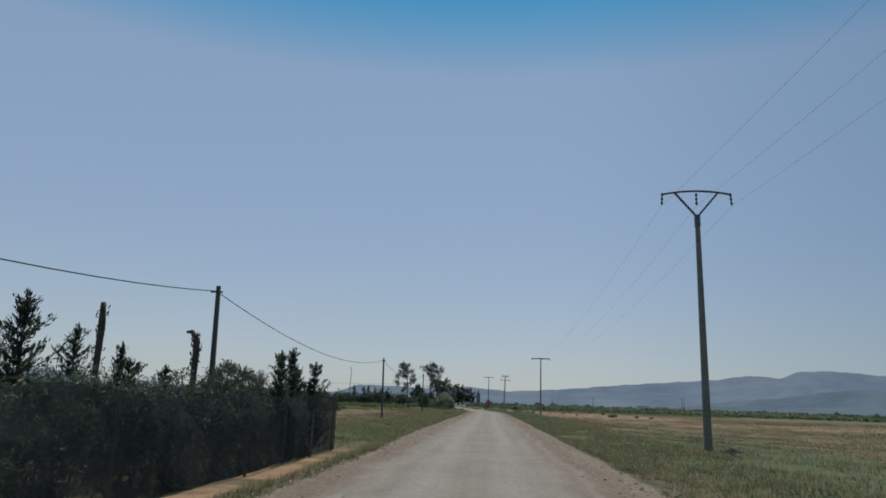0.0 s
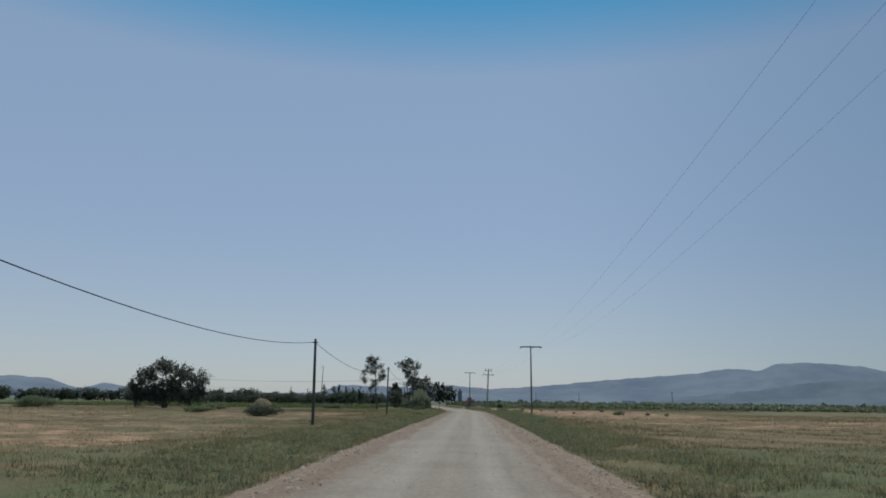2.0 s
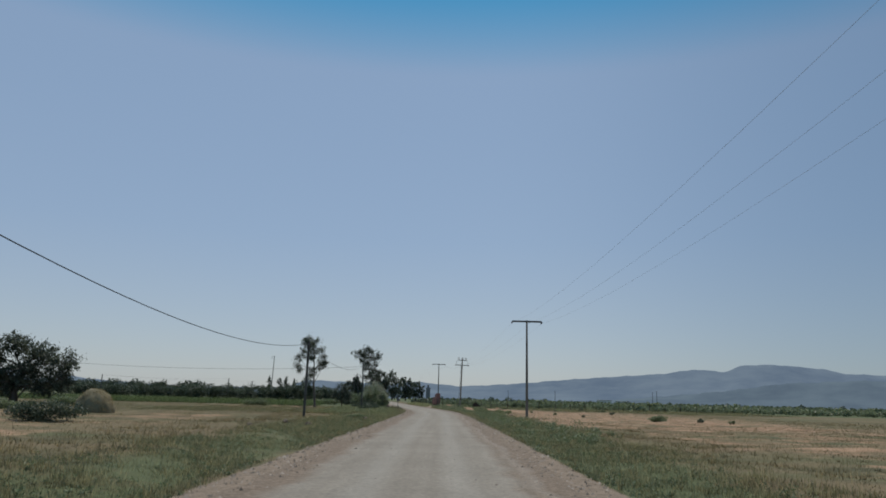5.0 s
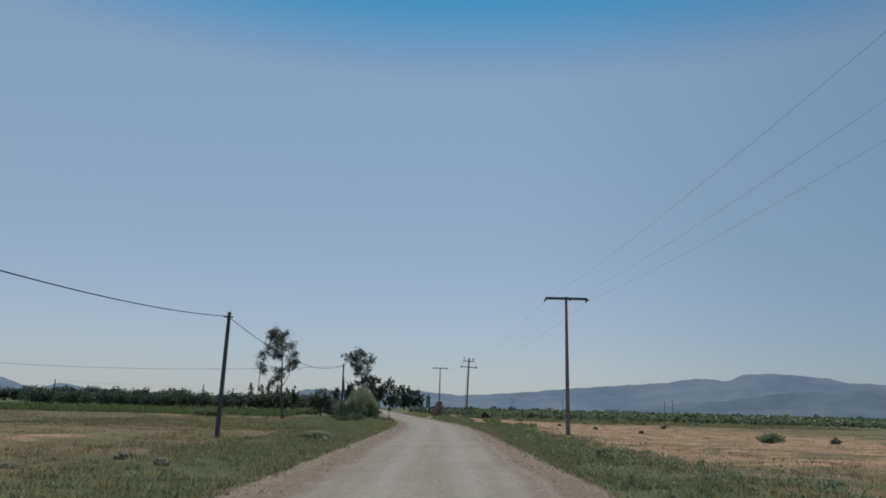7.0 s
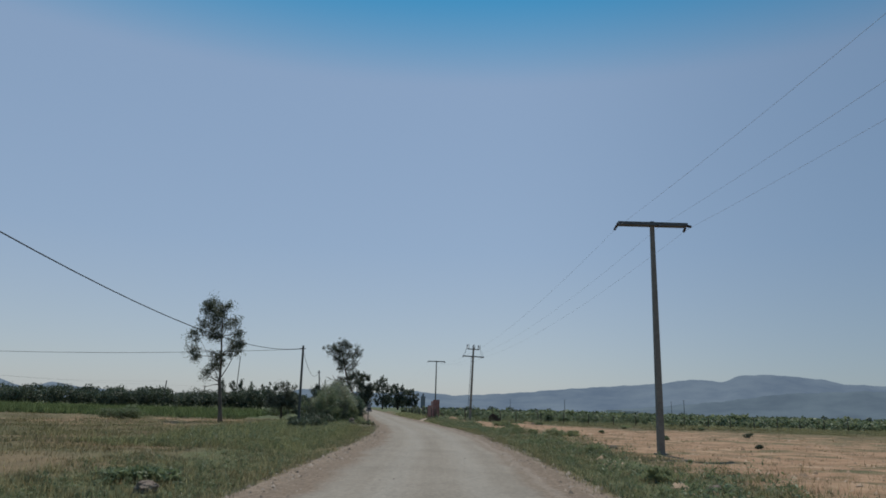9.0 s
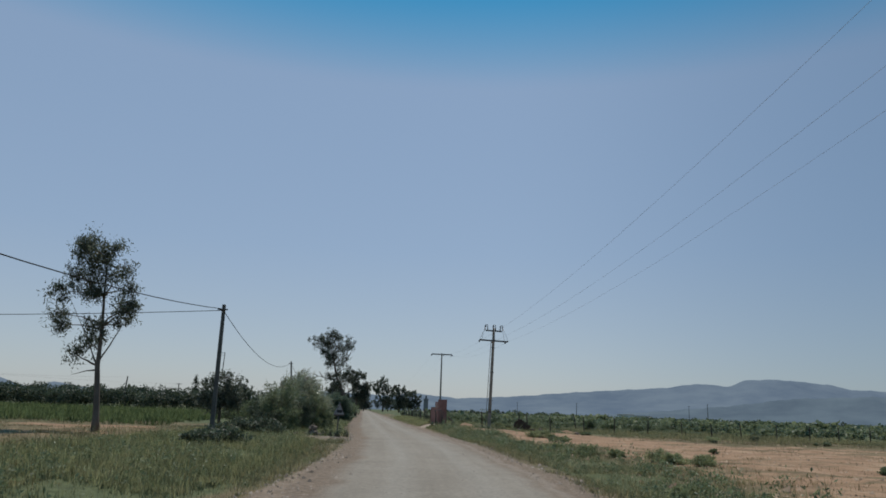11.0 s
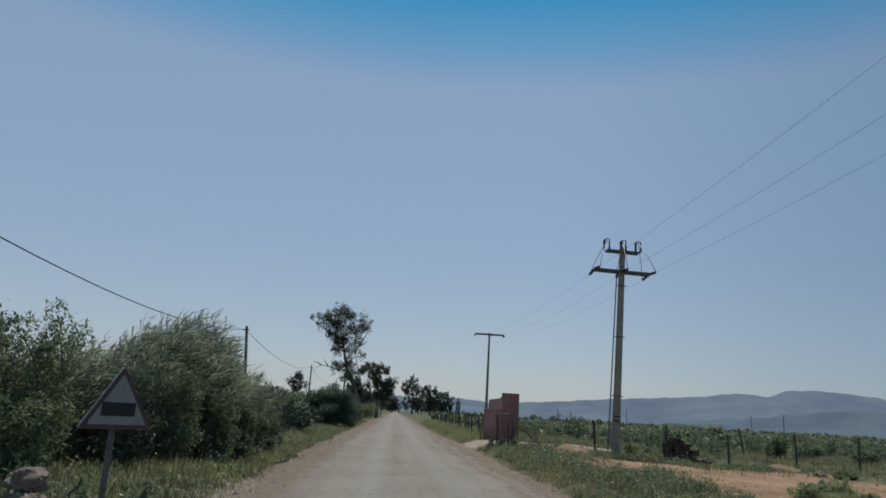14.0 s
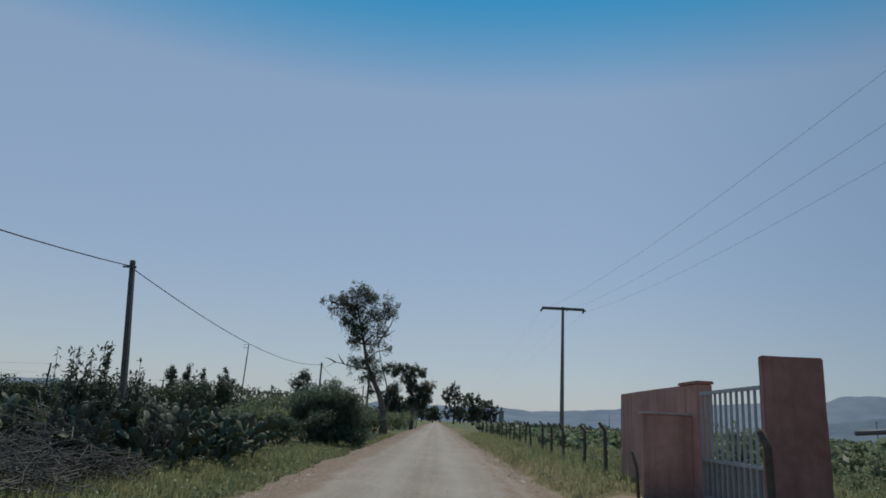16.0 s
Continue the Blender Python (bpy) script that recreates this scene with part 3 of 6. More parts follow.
def pole_t(x, y, h, span, rz=0.0):
    e = empty("power_pole", (x, y, gz(x, y)), "tapered concrete power pole with a flat T crossarm", "power pole", "power line poles", rz)
    tapered_pole("shaft", e, h, 0.245, 0.14, M_CONCRETE)
    s = span / 2
    bar("crossarm", e, (-s, 0.1, h - 0.12), (s, 0.1, h - 0.12), 0.13, M_STEEL)
    bar("crossarm_brace", e, (-s, -0.1, h - 0.12), (s, -0.1, h - 0.12), 0.13, M_STEEL)
    bar("footing", e, (0, 0, -0.1), (0, 0, 0.06), 0.42, M_CONCRETE, "concrete footing")
    for ix in (-s, s):
        insulator("insulator", e, (ix, -0.1, h - 0.16), (ix * 1.02, -0.42, h - 0.28), 0.06)
        insulator("insulator", e, (ix, 0.1, h - 0.16), (ix * 1.02, 0.42, h - 0.28), 0.06)
    insulator("insulator", e, (0.2, -0.1, h - 0.16), (0.2, -0.42, h - 0.28), 0.06)
    return [e.matrix_basis @ Vector(p) for p in ((-s * 1.02, 0, h - 0.28), (0.2, -0.42, h - 0.28), (s * 1.02, 0, h - 0.28))]


def pole_switch(x, y, h, rz):
    e = empty("power_pole", (x, y, gz(x, y)), "concrete power pole with strain crossarm and fuse bracket on top", "power pole", "power line poles", rz)
    e.matrix_basis = pose(x, y, gz(x, y), 0, 2.0, rz)     # leans away from the road
    tapered_pole("shaft", e, h, 0.232, 0.165, M_CONCRETE_W)
    bar("conduit", e, (-0.27, -0.05, 0.1), (-0.19, -0.05, h - 1.0), 0.036, M_STEEL, "grey conduit strapped to the pole")
    for z0, z1, mat, what in ((1.12, 1.19, M_CERAMIC, "dark painted stripe"), (1.27, 1.33, M_CERAMIC, "dark painted stripe")):
        w = [0.71 * (0.232 - 0.067 * z / h) + 0.003 for z in (z0, z1)]
        v, f = tube([(0, 0, z0), (0, 0, z1)], w, 4, square=True)
        obj("painted_band", mesh_of("painted_band", [tuple(p) for p in v], f, mat), e, what)
    for k in (0.27, 0.55, 0.8):
        bar("strap", e, (-0.30 + 0.1 * k, -0.1, h * k), (0.17, -0.1, h * k), 0.03, M_STEEL)
    for yy in (-0.13, 0.13):
        bar("crossarm", e, (-1.05, yy, h - 0.95), (1.05, yy, h - 0.95), 0.085, M_STEEL)
        bar("fuse_bracket", e, (-0.6, yy, h - 0.2), (0.6, yy, h - 0.2), 0.07, M_STEEL)
    for ix in (-0.58, 0.03, 0.58):
        pts = [(ix - 0.09, 0, h - 0.2), (ix - 0.1, 0, h + 0.18), (ix - 0.02, 0, h + 0.26), (ix + 0.08, 0, h + 0.24), (ix + 0.1, 0, h - 0.15)]
        obj("fuse", tubes_mesh("fuse", [(pts, [0.035, 0.045, 0.022, 0.022, 0.035])], M_CERAMIC, 8), e, "upright dark cut-out fuse")
    tips = []
    for ix in (-1.0, 0.0, 1.0):
        insulator("strain_insulator", e, (ix, -0.15, h - 0.95), (ix, -0.75, h - 1.0), 0.06)
        insulator("strain_insulator", e, (ix, 0.15, h - 0.95), (ix, 0.75, h - 1.0), 0.06)
        top = (ix * 0.58, 0, h + 0.2)
        for sy in (-0.8, 0.8):
            mid = (ix * 0.85, sy * 0.6, h - 0.5)
            obj("jumper", tubes_mesh("jumper", [([top, mid, (ix, sy, h - 1.0)], [0.012] * 3)], M_WIRE, 5), e)
        tips.append((e.matrix_basis @ Vector((ix, -0.75, h - 1.0)), e.matrix_basis @ Vector((ix, 0.75, h - 1.0))))
    return tips


def span(a, b, sag, r, mat, name, label):
    a, b = Vector(a), Vector(b)
    n = 22
    pts = []
    for i in range(n + 1):
        t = i / n
        p = a.lerp(b, t)
        p.z -= sag * 4 * t * (1 - t)
        pts.append(p)
    return tagged(obj(name, tubes_mesh(name, [(pts, [r] * (n + 1))], mat, 5)), label, "cable", kind="structure")


R0 = pole_y(7.97, 26.9, 8.85)
T1 = pole_t(8.03, 113.8, 8.95, 2.75)
P3 = pole_switch(3.13, 159.8, 7.38, 4.0)
P2 = pole_t(-0.45, 199.3, 8.45, 2.65, 5.5)
for k in range(3):
    back = Vector((8.0 + (k - 1) * 1.3, -60, 9.2))
    span(back, R0[k], 1.0, 0.0035, M_WIRE, "power_wire", "thin bare overhead power wire")
    span(R0[k], T1[k], 1.6, 0.0035, M_WIRE, "power_wire", "thin bare overhead power wire")
    span(T1[k], P3[k][0], 0.7, 0.0035, M_WIRE, "power_wire", "thin bare overhead power wire")
    span(P3[k][1], P2[k], 0.5, 0.0035, M_WIRE, "power_wire", "thin bare overhead power wire")
    span(P2[k], (-20.0 + (k - 1) * 1.2, 425.0, 9.0), 1.2, 0.003, M_WIRE, "power_wire", "thin bare overhead power wire")


def phone_pole(x, y, top, lean=0.0):
    z = gz(x, y)
    e = empty("telephone_pole", (x, y, z), "slim grey concrete telephone pole beside the field", "telephone pole", "telephone poles", 3)
    h = top - z
    v, f = tube([(0, 0, -0.3), (lean * 0.5, 0, h * 0.5), (lean, 0, h)], [0.118, 0.102, 0.084], 4, square=True)
    obj("shaft", mesh_of("shaft", [tuple(p) for p in v], f, M_CONCRETE_L), e)
    bar("bracket", e, (lean - 0.2, -0.13, h - 0.22), (lean + 0.2, -0.13, h - 0.22), 0.05, M_STEEL)
    obj("clamp", tubes_mesh("clamp", [([(lean, -0.2, h - 0.2), (lean, 0, h - 0.16), (lean, 0.2, h - 0.2)], [0.02, 0.035, 0.02])], M_CABLE, 6), e)
    return e.matrix_basis @ Vector((lean, -0.2, h - 0.2))


tops = [Vector((-9.3, -16, 4.7))]
for x, y, top, lean in ((-9.10, 22.7, 4.95, -0.12), (-9.05, 59.7, 4.9, -0.085), (-9.25, 97.0, 5.1, 0.04), (-9.55, 135.2, 5.3, -0.035), (-14.37, 174.0, 5.5, -0.48), (-20.8, 217.0, 5.9, 0.05), (-25.5, 258, 5.8, 0.0)):
    tops.append(phone_pole(x, y, top, lean))
for k, (a, b) in enumerate(zip(tops, tops[1:])):
    span(a, b, (1.3, 1.0, 1.0, 1.0, 1.12, 0.85, 1.0)[k], 0.015, M_CABLE, "telephone_cable", "sagging black telephone cable between poles")
span(tops[4] + Vector((0, 0.1, -0.05)), (-46.0, 136.0, 4.7), 0.5, 0.014, M_CABLE, "telephone_cable", "sagging black telephone cable between poles")


def far_pole(x, y, h, arms=0, lean=0.0):
    e = empty("utility_pole", (x, y, gz(x, y)), "distant slim utility pole in the fields", "utility pole", "far poles", 5)
    v, f = tube([(0, 0, -0.3), (lean, 0, h)], [0.16, 0.1], 6)
    obj("shaft", mesh_of("shaft", [tuple(p) for p in v], f, M_CONCRETE_L), e)
    for k in range(arms):
        bar("crossarm", e, (-0.6, 0, h - 0.15 - 0.6 * k), (0.6, 0, h - 0.15 - 0.6 * k), 0.08, M_STEEL)
    return e.matrix_basis @ Vector((lean, 0, h - 0.1))


far_pole(-59.5, 297, 14.9, 2, 0.5)
fb = far_pole(-53.6, 226.4, 5.3, 0, 0.3)
fc = far_pole(-19.5, 232, 6.3, 1, 0.15)
fd = far_pole(-23.0, 290, 7.5, 1)
fe = far_pole(-55.0, 255, 5.2, 1)
ff = far_pole(-75.0, 205, 5.0, 0)
for a, b in ((fc, fd), (ff, fe), (ff, fb)):
    span(a, b, 0.4, 0.007, M_CABLE, "field_wire", "thin dark wire over the far fields")
for x, y, h in ((60, 420, 7), (95, 360, 7), (45, 520, 8), (120, 450, 8)):
    far_pole(x, y, h, 1)


# ---------------------------------------------------------------- trees
def limb_paths(base, tips, rng, r0):
    out = []
    for t in tips:
        a, b = Vector(base), Vector(t)
        n = 6
        pts, rad = [], []
        bend = Vector((rng.normal() * 0.12, rng.normal() * 0.12, 0.0)) * (b - a).length
        for i in range(n + 1):
            s = i / n
            p = a.lerp(b, s) + bend * math.sin(s * math.pi) + Vector(rng.normal(size=3) * 0.02) * (b - a).length * (0 < i < n)
            pts.append(p)
            rad.append(r0 * (1 - 0.82 * s))
        out.append((pts, rad))
    return out


def tree(name, x, y, label, trunk, r0, blobs, n, ll, lw, leaf=None, bark=None, seed=1, droop=0.5, bare_limbs=(), group="", tuft=1.0, tall=1.2):
    """trunk: polyline from the root; blobs: crown clumps, both about the root."""
    rng = np.random.default_rng(seed)
    e = empty(name, (x, y, gz(x, y)), label, "tree", group)
    paths = [([Vector(p) for p in trunk], [r0 * (1.3 if i == 0 else 1 - 0.8 * i / (len(trunk) - 1)) for i in range(len(trunk))])]
    for b in blobs:
        near = min(trunk, key=lambda p: (Vector(p) - Vector(b[:3])).length + 0.6 * max(0, p[2] - b[2] + 0.5))
        paths += limb_paths(near, [b[:3]], rng, r0 * 0.3)
        for _ in range(3):
            d = unit(rng.normal(size=(1, 3)))[0] * np.array(b[3:]) * 0.85
            paths += limb_paths(b[:3], [tuple(np.array(b[:3]) + d)], rng, r0 * 0.13)
    obj("trunk", tubes_mesh("trunk", paths, bark or M_BARK, 7), e)
    for pts in bare_limbs:
        k = len(pts)
        obj("dead_limb", tubes_mesh("dead_limb", [(pts, [r0 * 0.25 * (1 - 0.85 * i / (k - 1)) for i in range(k)])], M_TWIG, 5), e, "bare grey dead limb")
    per = 34
    k = max(8, n // per)
    big = np.array(blobs, float)
    big[:, 5] *= tall
    vol = big[:, 3] * big[:, 4] * big[:, 5]
    pick = rng.choice(len(big), k, p=vol ** 0.7 / (vol ** 0.7).sum())
    d = unit(rng.normal(size=(k, 3)))
    rad = (0.25 + 0.75 * rng.random(k) ** 0.6) * (1 + 0.20 * rng.normal(size=k).clip(-1.5, 1.5))
    cl = big[pick, :3] + d * big[pick, 3:] * rad[:, None]
    cr = tuft * (0.075 * np.mean(big[:, 3]) + 0.09) * rng.uniform(0.55, 1.6, k)
    off = rng.normal(size=(k, per, 3)) * np.array([0.85, 0.85, 0.95]) * cr[:, None, None]
    off[:, :, 2] -= 0.6 * cr[:, None] * np.abs(rng.normal(size=(k, per)))
    c = (cl[:, None, :] + off).reshape(-1, 3)
    twigs = []
    for q in range(0, k, 3):
        a = Vector(big[pick[q], :3])
        b = Vector(cl[q])
        twigs.append(([a, a.lerp(b, 0.55) + Vector(rng.normal(size=3) * 0.12), b], [r0 * 0.10, r0 * 0.065, r0 * 0.03]))
    tagged(obj("twig_tangle", tubes_mesh("twig_tangle", twigs, bark or M_BARK, 4, False), e), kind="stuff")
    v, f = leaves(c, ll, lw, rng, droop)
    obj("crown", mesh_of("crown", v, f, leaf or M_EUC), e)
    return e


OPEN_CROWN = [(-1.2, 8.5, 0.56), (-0.2, 8.4, 0.56), (-0.65, 7.8, 0.72), (-1.65, 7.1, 0.48), (-2.0, 6.3, 0.4), (-2.25, 5.3, 0.42), (-2.0, 4.75, 0.3), (-1.0, 6.7, 0.56), (-0.05, 7.15, 0.48), (0.75, 7.4, 0.4),
              (1.1, 6.4, 0.42), (1.3, 5.7, 0.42), (0.75, 5.5, 0.44), (-0.35, 6.1, 0.36), (-0.2, 4.55, 0.58), (-0.4, 3.8, 0.4), (-1.0, 3.45, 0.34), (0.6, 4.9, 0.3)]
tree("eucalyptus_tree", -16.2, 138.9, "slender forked eucalyptus tree with open drooping crown", [(0.3, 0, -0.2), (0.25, 0, 0.6), (0.14, 0, 1.7), (-0.02, 0, 2.9), (-0.02, 0, 3.5), (-0.06, 0, 4.7), (-0.17, 0, 6.1), (-0.25, 0, 7.6)], 0.17,
     [(x, 0.35 * math.sin(x * 4 + z), z, r * 1.15, r * 1.25, r) for x, z, r in OPEN_CROWN], 12500, 0.17, 0.05, seed=3, tuft=1.15,
     bare_limbs=([(-0.05, 0, 2.9), (-0.2, 0, 3.2), (-0.45, 0, 3.7), (-1.0, 0, 4.7), (-1.7, 0, 5.9)], [(0.0, 0, 3.1), (0.37, 0, 3.75), (0.82, 0, 4.7), (1.15, 0, 5.8)], [(-0.1, 0, 2.7), (-0.5, 0, 2.65), (-1.15, 0, 2.45)], [(-0.17, 0, 6.0), (-0.7, 0, 7.0), (-1.1, 0, 8.2)]))
CROWN = [(-2.7, 12.8, 0.95), (-4.2, 12.3, 0.75), (-1.3, 12.4, 0.75), (0.3, 11.5, 0.85), (-5.1, 11.4, 0.6), (-3.3, 11.2, 0.95), (-1.6, 11.1, 0.9), (-0.4, 10.5, 0.75), (-2.7, 9.7, 0.85),
         (-3.8, 10.2, 0.5), (-1.5, 9.4, 0.75), (-2.9, 8.3, 0.62), (-0.2, 9.4, 0.5), (-0.9, 8.0, 0.72), (0.5, 7.8, 0.42), (-2.4, 6.3, 0.66), (-1.25, 6.5, 0.72), (-0.7, 5.1, 0.75), (-1.6, 5.1, 0.5),
         (0.25, 5.9, 0.5), (-0.9, 3.9, 0.36), (1.25, 4.3, 0.42), (0.9, 6.2, 0.38), (-6.2, 12.1, 0.24), (-5.4, 12.4, 0.2)]
tree("eucalyptus_tree", -15.6, 219.0, "tall eucalyptus tree leaning over the road edge", [(0.55, 0, -0.2), (0.5, 0, 1.6), (0.14, 0, 2.95), (-0.14, 0, 3.75), (-0.73, 0, 4.8), (-1.42, 0, 6.4), (-1.84, 0, 8.1), (-2.26, 0, 9.7), (-2.69, 0, 11.4)], 0.34,
     [(x, 0.3 * math.sin(x * 3 + z), z, r * 1.3, r * 1.4, r) for x, z, r in CROWN], 17000, 0.22, 0.072, seed=5, tuft=1.15, tall=1.15,
     bare_limbs=([(0.6, 0, 1.6), (0.84, 0, 3.2), (0.44, 0, 4.9), (-0.1, 0, 6.5), (-0.6, 0, 8.7), (-0.8, 0, 10.4)], [(0.8, 0, 2.4), (1.1, 0, 3.1), (1.3, 0, 3.5)], [(-1.4, 0, 5.8), (-2.7, 0.1, 5.95), (-3.7, 0, 6.2), (-4.4, 0, 6.3), (-5.3, 0, 5.8)],
     [(-3.6, 0, 6.2), (-4.0, 0, 6.7), (-4.2, 0, 7.1)], [(-4.4, 0, 6.3), (-5.0, 0, 6.6), (-5.5, 0, 6.7)], [(-0.7, 0, 8.7), (0.2, 0, 8.9), (1.0, 0, 9.5)], [(-0.5, 0, 8.2), (0.6, 0, 10.0), (0.9, 0, 11.3)], [(-4.0, 0, 11.6), (-5.2, 0, 12.0), (-6.2, 0, 12.1)]))
tree("eucalyptus_tree", -18.6, 262.0, "broad eucalyptus tree at the road edge", [(0, 0, -0.2), (0.0, 0, 3), (0.05, 0, 5), (-0.6, 0, 7.5)], 0.27,
     [(-1.6, 0, 9.0, 1.3, 1.3, 0.85), (-2.9, 0, 8.5, 0.8, 1.0, 0.6), (0.2, 0, 8.9, 1.1, 1.2, 0.8), (1.4, 0, 8.4, 0.7, 0.9, 0.6), (-0.8, 0, 7.6, 1.1, 1.2, 0.7), (-0.1, 0, 6.4, 1.2, 1.3, 0.9), (2.2, 0, 6.3, 1.2, 1.1, 0.9), (1.2, 0, 5.6, 1.4, 1.4, 1.0), (1.5, 0, 4.6, 1.3, 1.4, 1.0),
      (0.5, 0, 4.3, 1.2, 1.3, 0.9), (1.3, 0, 3.3, 1.1, 1.2, 0.8), (-0.5, 0, 4.2, 0.7, 0.8, 0.6)], 13000, 0.34, 0.12, seed=7, bare_limbs=([(0.6, 0, -0.1), (1.0, 0, 2.0), (1.2, 0, 4.0)],))
tree("field_tree", -47.8, 128.0, "wide round dark tree standing in the open field", [(0, 0, -0.2), (0, 0, 1.6), (0.2, 0, 4.0)], 0.4,
     [(-0.4, 0, 6.3, 2.2, 2.3, 1.2), (-3.2, 0, 5.0, 1.9, 2.1, 1.3), (2.6, 0, 5.2, 1.8, 2.0, 1.2), (5.2, 0, 4.4, 1.5, 1.7, 1.2), (-4.9, 0, 3.2, 1.3, 1.5, 1.3), (1.0, 0, 3.2, 2.4, 2.1, 1.5), (-2.4, 0, 2.7, 2.0, 1.9, 1.4), (4.9, 0, 2.6, 1.6, 1.7, 1.2), (-4.2, 0, 1.6, 1.3, 1.4, 1.0), (3.2, 0, 1.6, 1.5, 1.4, 1.0), (-1.0, 0, 1.5, 1.5, 1.4, 0.9)],
     21000, 0.32, 0.13, seed=9, bare_limbs=([(-0.3, 0, 0.2), (-1.6, 0, 2.2), (-2.8, 0, 4.4)], [(0.3, 0, 0.2), (1.8, 0, 2.4), (3.0, 0, 4.6)]))
tree("small_tree", -14.2, 151.2, "small open-branched dark tree behind the reeds", [(0, 0, -0.2), (0, 0, 1.2), (0.1, 0, 2.4)], 0.1,
     [(0.3, 0, 3.0, 0.7, 0.7, 0.45), (-0.7, 0, 2.6, 0.6, 0.6, 0.5), (-1.2, 0, 1.9, 0.5, 0.5, 0.4), (0.9, 0, 2.4, 0.55, 0.6, 0.55), (0, 0, 1.9, 0.8, 0.7, 0.5), (-0.9, 0, 1.45, 0.7, 0.7, 0.5), (0.2, 0, 1.3, 0.9, 0.8, 0.45), (0.9, 0, 1.5, 0.6, 0.6, 0.5)], 7600, 0.13, 0.06, seed=11, tuft=0.85)
tree("small_tree", -22.0, 216.0, "small dark tree beside a telephone pole", [(0, 0, -0.2), (0, 0, 1.8), (0.1, 0, 3.6)], 0.11,
     [(0, 0, 4.5, 0.7, 0.7, 0.6), (-0.6, 0, 3.9, 0.6, 0.6, 0.5), (0.6, 0, 3.7, 0.6, 0.6, 0.5), (0, 0, 3.2, 0.7, 0.7, 0.5)], 2600, 0.2, 0.08, seed=12)
for i, (x, y, h, w) in enumerate(((-26.2, 434, 15.6, 6.4), (-19.5, 446, 14.0, 5.4), (-14.5, 468, 11.6, 4.8), (-46, 440, 9.5, 4.0), (-33.5, 330, 9.0, 3.0), (-44, 520, 9, 5), (-25, 560, 9, 6), (-37, 620, 10, 6), (-60, 600, 10, 7))):
    tree("roadside_tree", x, y, "distant full-crowned roadside tree", [(0, 0, -0.2), (0, 0, h * 0.3), (0, 0, h * 0.6)], 0.35,
         [(0, 0, h * 0.82, w * 0.5, w * 0.5, h * 0.17), (-w * 0.5, 0, h * 0.66, w * 0.45, w * 0.4, h * 0.19), (w * 0.5, 0, h * 0.6, w * 0.5, w * 0.4, h * 0.2), (0.1, 0, h * 0.45, w * 0.7, w * 0.5, h * 0.2), (-w * 0.3, 0, h * 0.28, w * 0.5, w * 0.4, h * 0.14), (w * 0.4, 0, h * 0.3, w * 0.55, w * 0.4, h * 0.16)],
         4600, 0.75, 0.36, seed=20 + i, group="far trees")


def conifer(x, y, h, w, seed, label="slender dark conifer above the garden fence", cat="conifer_tree"):
    rng = np.random.default_rng(seed)
    e = empty(cat, (x, y, gz(x, y)), label, "tree", "garden conifers")
    obj("trunk", tubes_mesh("trunk", [([(0, 0, -0.2), (0.03, 0, h * 0.5), (0, 0, h * 0.9)], [0.09, 0.05, 0.01])], M_BARK, 6), e)
    pts, al, boughs = [], [], []
    tiers = int(h / 0.2)
    for k in range(tiers):
        z = h * (0.10 + 0.84 * k / (tiers - 1))
        reach = w * (1 - k / tiers) ** 0.8 * (1 + 0.35 * math.sin(k * 1.7 + seed)) + 0.07
        for b in range(6):
            a = rng.uniform(0, 2 * math.pi)
            ln = reach * rng.uniform(0.45, 1.25)
            m = int(16 + 46 * ln)
            q = rng.random(m) ** 0.8
            rise = 0.25 * q + 0.55 * q * q
            p = np.stack([np.cos(a) * ln * q, np.sin(a) * ln * q, z + ln * rise], 1) + rng.normal(size=(m, 3)) * 0.035
            pts.append(p)
            al.append(np.stack([np.cos(a) + 0 * q, np.sin(a) + 0 * q, 0.4 + 1.2 * q], 1))
            boughs.append(([(0, 0, z), (math.cos(a) * ln * 0.6, math.sin(a) * ln * 0.6, z + ln * 0.34), (math.cos(a) * ln, math.sin(a) * ln, z + ln * 0.8)], [0.014, 0.009, 0.004]))
    q = rng.random(60)
    pts.append(np.stack([0 * q, 0 * q, h * (0.86 + 0.16 * q)], 1) + rng.normal(size=(60, 3)) * 0.025)
    al.append(np.tile([0, 0, 2.0], (60, 1)))
    tagged(obj("bough_frame", tubes_mesh("bough_frame", boughs, M_BARK, 4, False), e), kind="stuff")
    v, f = leaves(np.concatenate(pts), 0.13, 0.032, rng, 0, np.concatenate(al), 0.5)
    obj("crown", mesh_of("crown", v, f, M_PINE), e)


